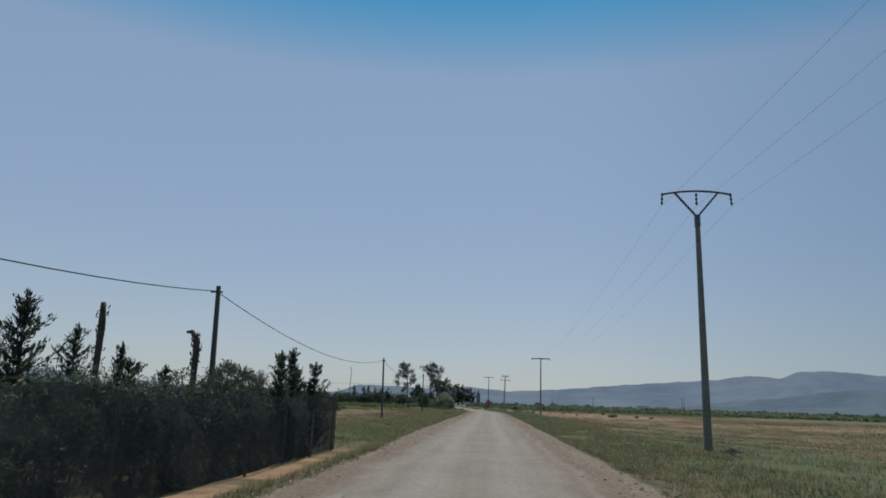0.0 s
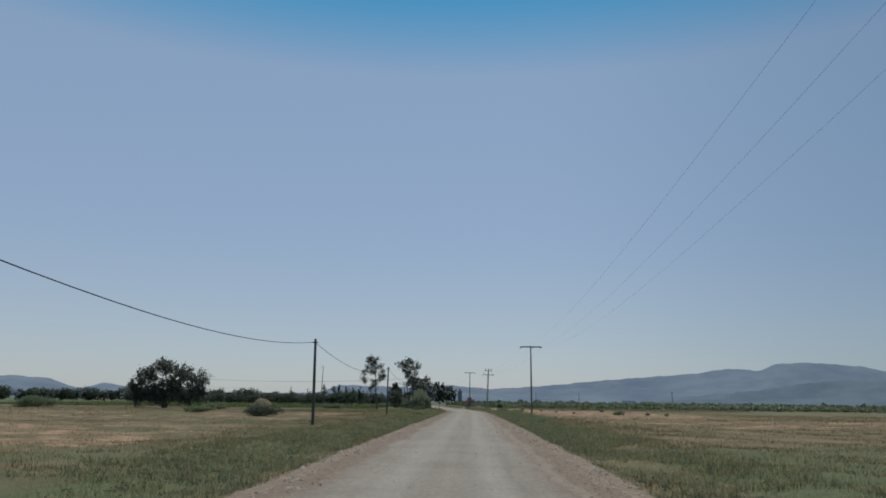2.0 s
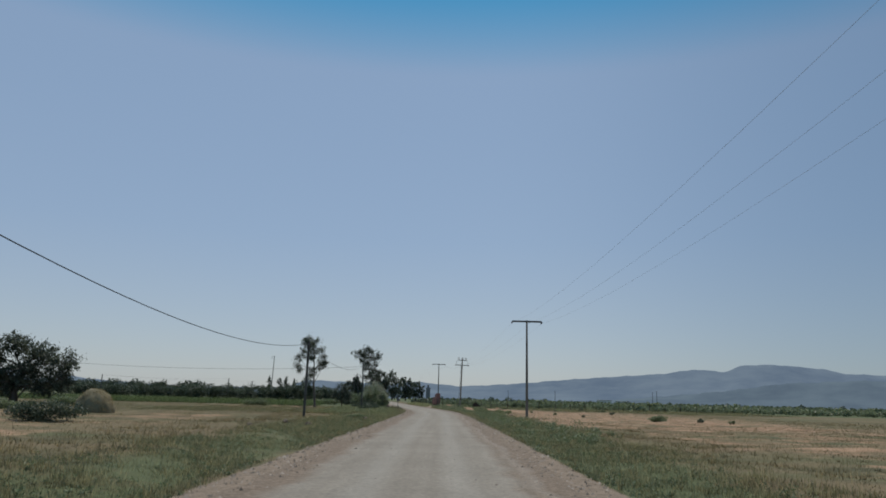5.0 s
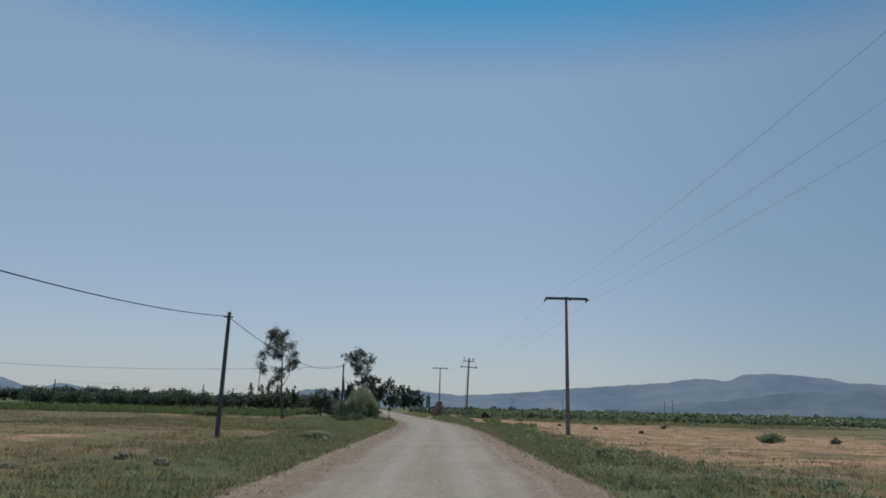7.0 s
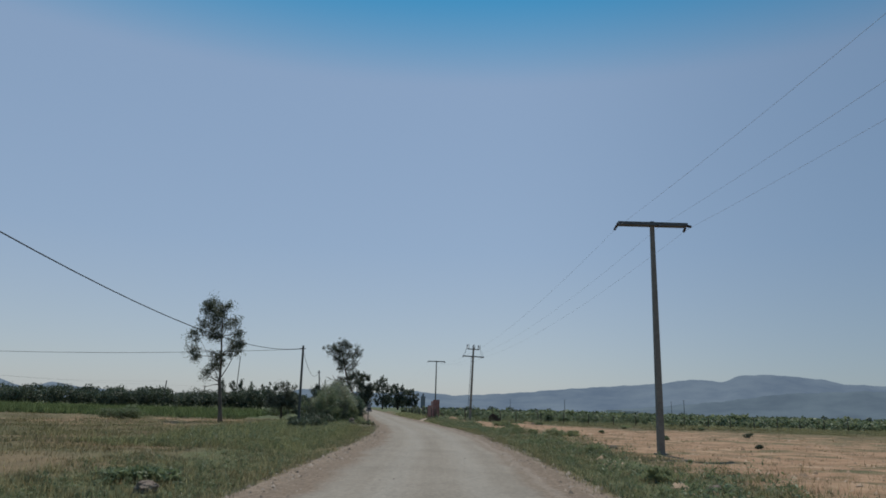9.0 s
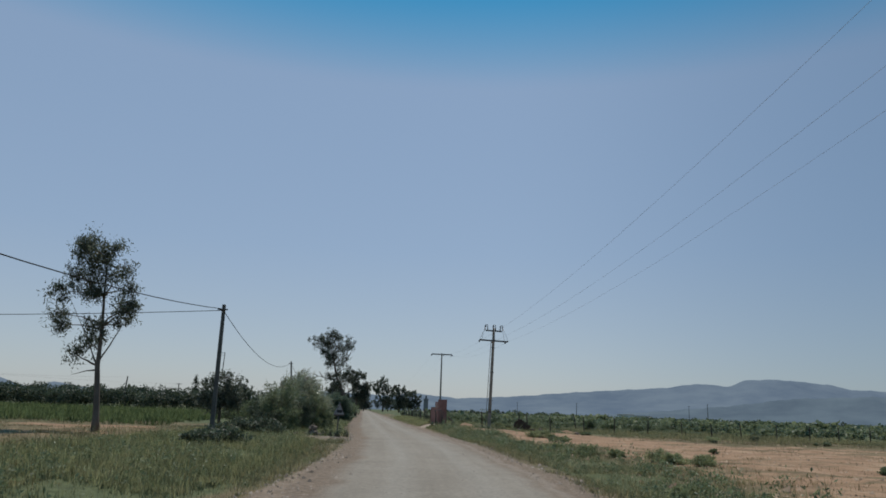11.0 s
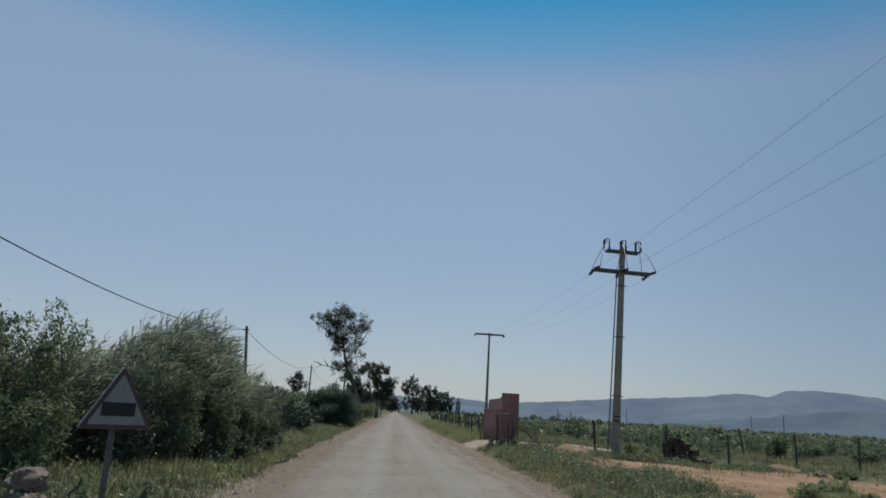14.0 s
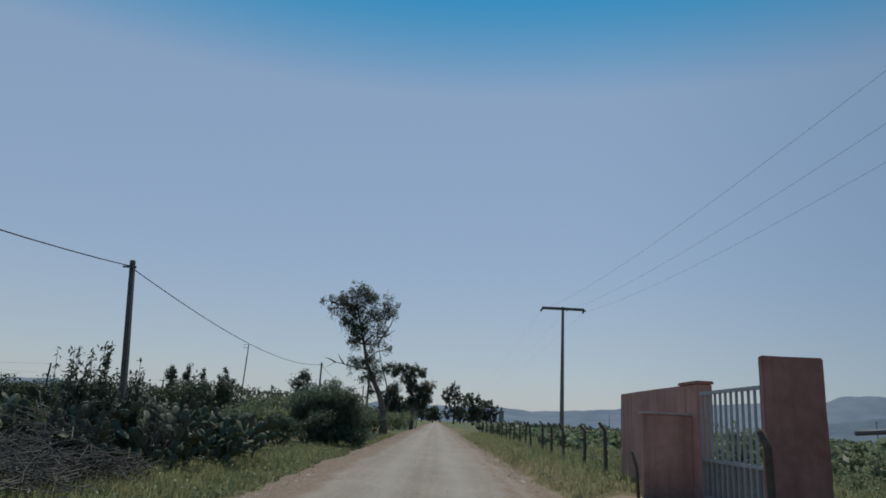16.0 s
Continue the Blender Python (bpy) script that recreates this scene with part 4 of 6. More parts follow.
def shrub(name, x, y, label, blobs, n, ll, lw, leaf, seed, cat="bush", group="", stems=6, droop=0.1, shell=0.35):
    rng = np.random.default_rng(seed)
    e = empty(name, (x, y, gz(x, y)), label, cat, group)
    paths = []
    for i in range(stems):
        b = blobs[i % len(blobs)]
        paths += limb_paths((rng.normal() * 0.15, rng.normal() * 0.15, -0.1), [(b[0] + rng.normal() * b[3] * 0.4, b[1] + rng.normal() * b[4] * 0.4, b[2] + b[5] * 0.3)], rng, 0.05)
    obj("branch_frame", tubes_mesh("branch_frame", paths, M_BARK, 5), e)
    sub = []
    for b in blobs:
        sub.append((b[0], b[1], b[2], b[3] * 0.8, b[4] * 0.8, b[5] * 0.8))
        for _ in range(7):
            d = unit(rng.normal(size=(1, 3)))[0] * rng.uniform(0.5, 1.0)
            s = rng.uniform(0.25, 0.45)
            sub.append((b[0] + d[0] * b[3], b[1] + d[1] * b[4], b[2] + d[2] * b[5], b[3] * s, b[4] * s, b[5] * s))
    c = blob_points(sub, n, rng, shell)
    c = c[c[:, 2] > 0.02]
    v, f = leaves(c, ll, lw, rng, droop)
    obj("foliage", mesh_of("foliage", v, f, leaf), e)
    return e


# ---------------------------------------------------------------- fenced garden at the start
NET_X, NET_Y = -5.0, 23.0


def garden_fence():
    e = empty("net_fence", (NET_X, NET_Y, gz(NET_X, NET_Y)), "black shade-net garden fence on pale posts", "fence")
    rng = np.random.default_rng(2)
    # netting: along the road, then away from it
    for name, n, f in (("netting", 30, lambda s: (-0.0, -s * 30, 0)), ("netting", 20, lambda s: (-s * 16, 0, 0))):
        vs, fs = [], []
        for i in range(n + 1):
            px, py, _ = f(i / n)
            w = 0.05 * math.sin(i * 1.7) + 0.03 * rng.normal()
            t = 1.64 + 0.05 * math.sin(i * 0.9) - 0.06 * (i % 3 == 1)
            ox, oy = (w, 0) if name == "netting" and px == 0 else (0, w)
            for k, z in enumerate((0.02 if px == 0 else -0.27, 0.5, 1.05, t)):
                vs.append((px + ox * (k in (1, 2)), py + oy * (k in (1, 2)), z))
        for i in range(n):
            for k in range(3):
                a = i * 4 + k
                fs.append((a, a + 4, a + 5, a + 1))
        me = mesh_of("netting", vs, fs, M_NET)
        ob = obj("netting", me, e)
        so = ob.modifiers.new("thickness", "SOLIDIFY")
        so.thickness = 0.012
    for i in range(12):
        v, f = tube([(-0.09, -i * 2.7, -0.2), (-0.09 + rng.normal() * 0.02, -i * 2.7, 1.70)], [0.036, 0.03], 6)
        obj("post", mesh_of("post", [tuple(p) for p in v], f, M_WOOD), e)
    for i in range(1, 7):
        v, f = tube([(-i * 2.5, -0.09, -0.45), (-i * 2.5, -0.09, 1.70)], [0.036, 0.03], 6)
        obj("post", mesh_of("post", [tuple(p) for p in v], f, M_WOOD), e)


garden_fence()
for i, (x, y, h, w) in enumerate(((-5.55, 18.4, 2.95, 0.6), (-5.45, 19.2, 3.05, 0.45), (-5.5, 19.85, 2.55, 0.42), (-5.5, 21.95, 2.9, 0.62), (-5.75, 22.4, 2.3, 0.5), (-12.3, 20.0, 3.55, 0.95), (-10.95, 20.2, 3.05, 0.5), (-10.45, 19.8, 2.6, 0.8), (-9.6, 20.3, 2.5, 0.5), (-8.4, 12.0, 3.4, 0.9), (-9.5, 5.0, 3.6, 1.0))):
    conifer(x, y, h, w, 40 + i)
for i, (x, y, r, h) in enumerate(((-7.5, 20.2, 1.5, 2.6), (-6.2, 21.6, 0.8, 2.2), (-7.2, 16.0, 1.4, 2.2), (-9.2, 20.0, 1.5, 2.3), (-7.4, 13.0, 1.3, 2.1), (-10.0, 14.5, 1.8, 2.5), (-11.8, 19.0, 1.7, 2.5), (-7.6, 9.5, 1.4, 2.2), (-13, 12, 2.2, 2.9), (-7.2, 6.0, 1.4, 2.2),
                                  (-5.9, 22.2, 0.6, 1.7), (-6.0, 20.4, 0.7, 2.0), (-5.95, 18.6, 0.65, 1.9), (-6.0, 17.0, 0.7, 2.1), (-5.95, 15.2, 0.65, 1.8), (-6.0, 13.4, 0.7, 2.0), (-6.0, 11.4, 0.7, 1.9), (-6.0, 9.4, 0.7, 2.0), (-6.0, 7.4, 0.7, 1.9), (-6.0, 5.2, 0.7, 2.0), (-8.6, 17.6, 1.3, 2.1))):
    shrub("garden_shrub", x, y, "dense dark garden shrub behind the net fence", [(0, 0, h * 0.32, r, r, h * 0.40), (r * 0.3, 0.1, h * 0.65, r * 0.7, r * 0.7, h * 0.32), (-r * 0.3, -0.2, h * 0.75, r * 0.5, r * 0.5, h * 0.26)], 4600, 0.10, 0.036, M_DARKBUSH, 60 + i, group="garden shrubs")


def dead_palm(x, y, h, hook, seed):
    rng = np.random.default_rng(seed)
    e = empty("dead_palm_trunk", (x, y, gz(x, y)), "bare dead palm trunk with a broken bent top", "dead palm", "dead palms")
    pts = [(0, 0, -0.2), (0.02, 0, h * 0.5), (0.03, 0, h * 0.86), (0.0, 0, h * 0.95), (-hook * 0.5, 0, h + 0.08), (-hook, 0, h + 0.06)]
    obj("trunk", tubes_mesh("trunk", [(pts, [0.10, 0.10, 0.115, 0.10, 0.08, 0.045])], M_POST, 8), e)
    c = np.stack([rng.normal(size=320) * 0.075, rng.normal(size=320) * 0.075, rng.uniform(0.4, h, 320)], 1)
    v, f = leaves(c, 0.2, 0.05, rng, -1.2, spread=0.5)
    tagged(obj("leaf_fibre", mesh_of("leaf_fibre", v, f, M_POST), e, "ragged cut leaf bases"), kind="stuff")


dead_palm(-9.45, 21.9, 3.62, 0.34, 1)
dead_palm(-12.7, 21.9, 4.4, 0.03, 2)


# ---------------------------------------------------------------- reeds, bushes and cactus on the far side of the junction
def blade_leaves(base, out, length, width, rng, sag):
    """Long leaves in two bent halves: vertices and faces."""
    n = len(base)
    le = (length * rng.uniform(0.6, 1.35, n))[:, None] / 2
    wi = (width * rng.uniform(0.6, 1.3, n))[:, None] / 2
    up = unit(rng.normal(size=(n, 3)) * 0.5 + np.array([0, 0, 1.0]))
    side = unit(np.cross(out, up))
    mid = base + out * le
    tip = mid + unit(out + np.asarray(sag) * rng.uniform(0.4, 1.3, n)[:, None]) * le
    v = np.stack([base, mid + side * wi, mid - side * wi, tip], 1).reshape(-1, 3)
    k = np.arange(n) * 4
    f = np.concatenate([np.stack([k, k + 1, k + 2], 1), np.stack([k + 2, k + 1, k + 3], 1)])
    return v, f


def reed_clump(x, y, rx, ry, h, n, seed, label="tall giant reed thicket with drooping grey-green leaves"):
    rng = np.random.default_rng(seed)
    e = empty("reed_clump", (x, y, gz(x, y)), label, "reeds", "roadside reeds")
    stalks, cen, al, plume, pal = [], [], [], [], []
    for i in range(n):
        a, r = rng.uniform(0, 2 * math.pi), math.sqrt(rng.random())
        bx, by = math.cos(a) * r * rx, math.sin(a) * r * ry
        hh = h * rng.uniform(0.55, 1.02) * (1 - 0.22 * r * r)
        lx, ly = 0.17 * hh * rng.uniform(0.3, 1.3) + bx * 0.10, rng.normal() * 0.07 * hh + by * 0.06
        pts = [(bx, by, -0.05), (bx + lx * 0.2, by + ly * 0.2, hh * 0.5), (bx + lx, by + ly, hh)]
        stalks.append((pts, [0.012, 0.010, 0.004]))
        m = 34
        s = rng.uniform(0.06, 1.0, m) ** 0.8
        th = rng.uniform(0, 2 * math.pi, m)
        cen.append(np.stack([bx + lx * s ** 2, by + ly * s ** 2, hh * s], 1))
        al.append(unit(np.stack([0.6 * np.cos(th) + 0.45, 0.6 * np.sin(th), 0.4 + 0.7 * rng.random(m)], 1)))
        if rng.random() < 0.14:
            k = 22
            q = rng.random(k)
            plume.append(np.stack([bx + lx * (1 + 0.3 * q), by + ly + 0 * q, hh + 0.34 * q], 1) + rng.normal(size=(k, 3)) * 0.025)
            pal.append(np.tile([1.3, 0, 0.9], (k, 1)))
    tagged(obj("stalk_thicket", tubes_mesh("stalk_thicket", stalks, M_STALK, 4, False), e), kind="stuff")
    v, f = blade_leaves(np.concatenate(cen), np.concatenate(al), 0.54, 0.037, rng, (0.85, 0.0, -0.62))
    tagged(obj("foliage", mesh_of("foliage", v, f, M_REED), e), kind="stuff")
    if plume:
        v, f = leaves(np.concatenate(plume), 0.2, 0.022, rng, 0, np.concatenate(pal), 0.4)
        tagged(obj("plume_fluff", mesh_of("plume_fluff", v, f, M_PLUME), e, "pale feathery seed plumes"), kind="stuff")


for i, (x, y, rx, ry, h, n) in enumerate(((-10.3, 150.2, 1.2, 1.5, 2.45, 220), (-10.2, 152.5, 1.1, 1.4, 3.2, 260), (-10.5, 154.9, 1.2, 1.4, 3.75, 320), (-10.9, 157.2, 1.1, 1.3, 3.1, 240), (-11.2, 159.4, 0.9, 1.1, 2.5, 150), (-11.7, 161.4, 0.8, 0.9, 2.1, 80),
                                          (-10.1, 148.0, 1.0, 1.2, 2.2, 130), (-9.1, 153.4, 0.8, 1.2, 2.75, 150), (-9.2, 156.0, 0.7, 1.1, 2.25, 120), (-9.6, 158.0, 0.5, 0.7, 1.7, 50))):
    reed_clump(x, y, rx, ry, h, n, 100 + i)
for i, (x, y, r, h, n, leaf) in enumerate(((-9.45, 146.5, 1.1, 2.85, 8500, M_BLUEGREEN), (-11.2, 149.2, 1.3, 2.0, 6500, M_BLUEGREEN), (-8.7, 145.2, 0.7, 1.5, 3200, M_BLUEGREEN), (-10.4, 146.8, 1.1, 1.7, 5500, M_DARKBUSH), (-9.9, 145.2, 0.8, 1.2, 3400, M_DARKBUSH), (-8.5, 150.3, 0.8, 2.2, 5000, M_BLUEGREEN), (-8.2, 152.0, 0.7, 1.9, 4200, M_BLUEGREEN), (-8.1, 153.9, 0.6, 1.5, 3400, M_BLUEGREEN), (-8.6, 148.4, 0.8, 2.0, 4600, M_DARKBUSH), (-8.3, 155.8, 0.55, 1.2, 2400, M_DARKBUSH), (-8.6, 157.8, 0.6, 1.2, 2400, M_BLUEGREEN), (-9.0, 160.0, 0.6, 1.1, 2400, M_DARKBUSH), (-11.0, 160.6, 1.0, 1.85, 6500, M_BLUEGREEN), (-10.2, 162.2, 0.9, 1.65, 6500, M_BLUEGREEN), (-11.4, 162.9, 1.1, 1.75, 6500, M_BLUEGREEN), (-12.9, 164.4, 1.1, 1.5, 4600, M_BLUEGREEN), (-9.9, 160.4, 0.6, 1.0, 2600, M_DARKBUSH), (-13.7, 166.6, 1.1, 1.25, 3600, M_BLUEGREEN))):
    shrub("willow_bush", x, y, "leafy green bush crowding beside the reeds", [(0, 0, h * 0.38, r, r, h * 0.42), (r * 0.45, 0, h * 0.70, r * 0.6, r * 0.6, h * 0.3), (-r * 0.5, 0.1, h * 0.68, r * 0.55, r * 0.55, h * 0.28), (r * 0.4, -r * 0.5, h * 0.2, r * 0.7, r * 0.7, h * 0.22)], n, 0.115, 0.032, leaf, 130 + i, group="bushes beside the reeds")
shrub("round_bush", -12.5, 190.5, "large rounded grey-green bush at the road edge", [(-0.2, 0, 1.4, 2.1, 2.0, 1.4), (-0.4, 0, 2.5, 1.35, 1.4, 0.85), (1.1, -0.2, 1.5, 1.2, 1.3, 1.2), (-1.6, 0, 1.7, 1.1, 1.2, 1.15), (0.4, -0.6, 2.3, 0.9, 0.9, 0.7), (0.0, -0.7, 0.6, 2.3, 1.6, 0.6), (1.2, -0.5, 0.6, 1.3, 1.2, 0.6)], 36000, 0.14, 0.05, M_GREYGREEN, 150)
for i, (x, y, r, h) in enumerate(((-15.2, 187, 1.6, 1.7), (-15.2, 182, 1.7, 1.5), (-14.3, 180.5, 1.2, 1.2), (-13.6, 201, 1.4, 1.8), (-14.6, 206, 1.5, 1.9), (-14.9, 212, 1.3, 1.6), (-16.9, 214, 1.8, 2.2), (-17.5, 224, 1.7, 2.1), (-17.0, 232, 1.8, 2.2),
                                  (-17.9, 240, 2.0, 2.4), (-18.6, 250, 2.1, 2.5), (-17.0, 178, 1.8, 1.4), (-18.5, 170, 1.9, 1.2), (-16.2, 172, 1.5, 1.2), (-17.5, 195, 2.2, 2.4), (-21, 205, 2.5, 2.8), (-20, 265, 2.2, 2.6), (-22.5, 280, 2.3, 2.8))):
    shrub("hedge_shrub", x, y, "dark roadside hedge shrub with small leaves", [(0, 0, h * 0.5, r, r, h * 0.5), (r * 0.4, 0, h * 0.72, r * 0.6, r * 0.6, h * 0.3), (-r * 0.5, 0.2, h * 0.66, r * 0.5, r * 0.5, h * 0.3)], 2000, 0.21, 0.085, M_DARKBUSH if i % 2 else M_BUSH, 160 + i, group="roadside hedge")


def pad_mesh(name, seed):
    rng = np.random.default_rng(seed)
    bm = bmesh.new()
    bmesh.ops.create_uvsphere(bm, u_segments=10, v_segments=5, radius=1.0)
    for v in bm.verts:
        z = v.co.z
        v.co = Vector((v.co.x * 0.115 * (1.0 + 0.35 * z) + 0.012 * math.sin(z * 4 + seed), v.co.y * 0.022, (z + 1) * 0.185))
    me = bpy.data.meshes.new(name)
    bm.to_mesh(me)
    bm.free()
    me.materials.append(M_PAD)
    me.polygons.foreach_set("use_smooth", [True] * len(me.polygons))
    return me


PADS = [pad_mesh("pad", k) for k in range(3)]


def prickly_pear(x, y, r, h, n, seed):
    rng = np.random.default_rng(seed)
    e = empty("prickly_pear", (x, y, gz(x, y)), "sprawling prickly pear cactus with flat glossy pads", "cactus", "prickly pears")
    done = 0
    heads = []
    for i in range(max(4, n // 12)):
        a, q = rng.uniform(0, 2 * math.pi), math.sqrt(rng.random())
        heads.append(pose(math.cos(a) * q * r, math.sin(a) * q * r, -0.03, rng.normal() * 12, rng.normal() * 12, rng.uniform(0, 180)))
    while done < n and heads:
        m = heads.pop(rng.integers(len(heads)))
        size = rng.uniform(0.58, 1.0)
        if m.translation.z > h:
            continue
        obj("pad", PADS[done % 3], e, "", m @ Matrix.Diagonal((size, size, size, 1)))
        done += 1
        for _ in range(2 if rng.random() < 0.6 else 3):
            off = rng.uniform(-1, 1)
            tip = m @ Matrix.Translation((off * 0.08 * size, 0, (0.34 - 0.06 * abs(off)) * size)) @ pose(0, 0, 0, rng.normal() * 24, off * 38, rng.uniform(-70, 70))
            if (tip @ Vector((0, 0, 0.3))).z > 0.1:
                heads.append(tip)


for i, (x, y, r, h, n) in enumerate(((-12.0, 169.6, 1.1, 1.35, 230), (-11.9, 171.6, 1.0, 1.35, 230), (-11.9, 173.6, 1.0, 1.2, 210), (-12.1, 175.8, 1.0, 1.1, 150), (-12.5, 178.2, 1.0, 1.1, 110), (-13.3, 170.6, 1.0, 1.55, 150), (-13.2, 173.0, 1.0, 1.4, 140), (-13.2, 168.2, 0.9, 1.4, 90), (-9.0, 153.2, 0.5, 0.8, 30))):
    prickly_pear(x, y, r, h, n, 200 + i)
for i, (x, y, r, h) in enumerate(((-13.6, 171.8, 1.2, 1.25), (-13.3, 175.4, 1.2, 1.2), (-14.2, 168.0, 1.4, 1.2), (-13.6, 165.6, 1.3, 1.15), (-13.4, 179.5, 1.1, 1.2), (-12.4, 172.6, 0.8, 0.9), (-12.4, 174.8, 0.8, 0.85), (-12.6, 169.4, 0.8, 0.95), (-14.0, 181.5, 1.3, 1.3), (-13.4, 184.5, 1.2, 1.3), (-14.4, 173.4, 1.4, 1.3), (-14.5, 177.6, 1.4, 1.25))):
    shrub("thorn_shrub", x, y, "grey-green thorny shrub among prickly pears", [(0, 0, h * 0.5, r, r, h * 0.5), (r * 0.4, 0, h * 0.7, r * 0.5, r * 0.5, h * 0.3)], 4200, 0.11, 0.045, M_DARKBUSH, 215 + i, group="thorn shrubs")


def weed_stalks(x, y, r, h, n, seed):
    rng = np.random.default_rng(seed)
    e = empty("tall_weed", (x, y, gz(x, y)), "tall dry flowering weed stalks above the cactus", "weeds", "tall weeds")
    c = []
    for i in range(n):
        bx, by, hh = rng.normal() * r, rng.normal() * r, h * rng.uniform(0.65, 1.05)
        lx = rng.normal() * 0.1
        st = [([(bx, by, -0.05), (bx + lx * 0.4, by, hh * 0.5), (bx + lx, by, hh)], [0.014, 0.011, 0.005])]
        obj("stalk", tubes_mesh("stalk", st, M_TWIG, 4, False), e)
        q = rng.uniform(0.3, 1.0, 60)
        c.append(np.stack([bx + lx * q, by + 0 * q, hh * q], 1) + rng.normal(size=(60, 3)) * 0.05)
    v, f = leaves(np.concatenate(c), 0.15, 0.05, rng, -0.5)
    obj("foliage", mesh_of("foliage", v, f, M_DARKBUSH), e)


for i, (x, y, r, h, n) in enumerate(((-13.2, 170.0, 0.2, 2.5, 16), (-12.68, 170.0, 0.06, 2.8, 7), (-12.05, 170.2, 0.07, 2.45, 5), (-12.9, 170.4, 0.45, 2.05, 24), (-13.9, 169.6, 0.4, 1.45, 12))):
    weed_stalks(x, y, r, h, n, 230 + i)


def brush_pile(x, y, r, h, n, seed):
    rng = np.random.default_rng(seed)
    e = empty("brush_pile", (x, y, gz(x, y)), "tangled heap of dead grey branches and twigs", "brush pile", "brush piles")
    tw = []
    for i in range(n):
        a, q = rng.uniform(0, 2 * math.pi), math.sqrt(rng.random())
        p = Vector((math.cos(a) * q * r, math.sin(a) * q * r, rng.uniform(0, h) * (1 - 0.6 * q)))
        d = Vector(unit(rng.normal(size=(1, 3)))[0] * np.array([1, 1, 0.5])) * rng.uniform(0.25, 0.7)
        tw.append(([p - d, p + Vector(rng.normal(size=3) * 0.08), p + d], [0.012, 0.010, 0.004]))
    for pts, _ in tw:
        for p in pts:
            p.z = max(p.z, 0.01)
    obj("twig_tangle", tubes_mesh("twig_tangle", tw, M_TWIG, 4, False), e)


def bare_shrub(x, y, r, h, n, seed):
    rng = np.random.default_rng(seed)
    e = empty("bare_shrub", (x, y, gz(x, y)), "leafless thorny shrub with thin grey branches", "bush", "bare shrubs")
    tw = []
    for i in range(n):
        a = rng.uniform(0, 2 * math.pi)
        b = Vector((rng.normal() * 0.12, rng.normal() * 0.12, -0.05))
        t = Vector((math.cos(a) * r * rng.uniform(0.3, 1), math.sin(a) * r * rng.uniform(0.3, 1), h * rng.uniform(0.55, 1.05)))
        m = b.lerp(t, 0.5) + Vector(rng.normal(size=3) * 0.1)
        tw.append(([b, m, t], [0.014, 0.009, 0.003]))
        for _ in range(3):
            p = m.lerp(t, rng.uniform(0, 0.9))
            tw.append(([p, p + Vector(rng.normal(size=3) * 0.1), p + Vector((rng.normal() * 0.2, rng.normal() * 0.2, rng.uniform(0.05, 0.4)))], [0.006, 0.004, 0.002]))
    obj("branch_tangle", tubes_mesh("branch_tangle", tw, M_TWIG, 4, False), e)


for i, (x, y, r, h, n) in enumerate(((-12.0, 168.4, 0.7, 1.5, 34), (-12.6, 171.2, 0.8, 1.9, 34), (-11.6, 170.6, 0.6, 1.2, 26), (-12.2, 173.0, 0.7, 1.6, 30), (-12.3, 176.8, 0.7, 1.4, 26), (-13.2, 166.8, 0.8, 1.5, 36), (-10.1, 160.6, 0.9, 1.9, 40), (-10.6, 162.2, 1.0, 2.1, 46), (-11.6, 163.0, 1.0, 2.0, 40), (-12.8, 164.6, 0.9, 1.45, 36))):
    bare_shrub(x, y, r, h, n, 270 + i)


for i, (x, y, r, h, n) in enumerate(((-10.2, 142.4, 1.0, 0.6, 60), (-11.9, 167.0, 1.1, 1.1, 300), (-12.7, 165.6, 1.2, 1.5, 380), (-11.2, 165.2, 0.9, 0.7, 220), (-12.9, 168.0, 1.0, 1.5, 300), (-11.4, 168.6, 0.7, 0.6, 140))):
    brush_pile(x, y, r, h, n, 240 + i)
for i, (x, y, r, h) in enumerate(((-8.1, 131.6, 1.0, 0.85), (-9.1, 132.6, 0.7, 0.65), (-9.0, 141.4, 1.0, 0.9), (-10.4, 141.0, 1.2, 0.9), (-18.7, 82.0, 1.65, 1.3), (-6.0, 101.0, 0.8, 0.35), (-30, 96, 1.6, 1.0), (-36, 118, 1.8, 1.2), (-24, 141, 1.6, 1.2), (-62, 118, 3.0, 2.0), (18.2, 107.8, 0.9, 0.7), (12.6, 169.6, 0.6, 1.25), (14.4, 170.4, 0.8, 1.1), (16.8, 170.0, 0.6, 0.9), (7.5, 159.7, 1.3, 0.16), (9.9, 158.1, 0.4, 0.22), (4.6, 162.6, 0.5, 0.5))):
    shrub("field_bush", x, y, "low dull green bush in the field", [(0, 0, h * 0.36, r, r * 0.8, h * 0.46), (r * 0.5, 0, h * 0.4, r * 0.6, r * 0.6, h * 0.4), (-r * 0.4, -r * 0.4, h * 0.3, r * 0.6, r * 0.6, h * 0.35)], int(1700 * max(1.0, r * r)), 0.13, 0.055, M_DARKBUSH if i < 5 else M_BUSH, 250 + i, group="field bushes")


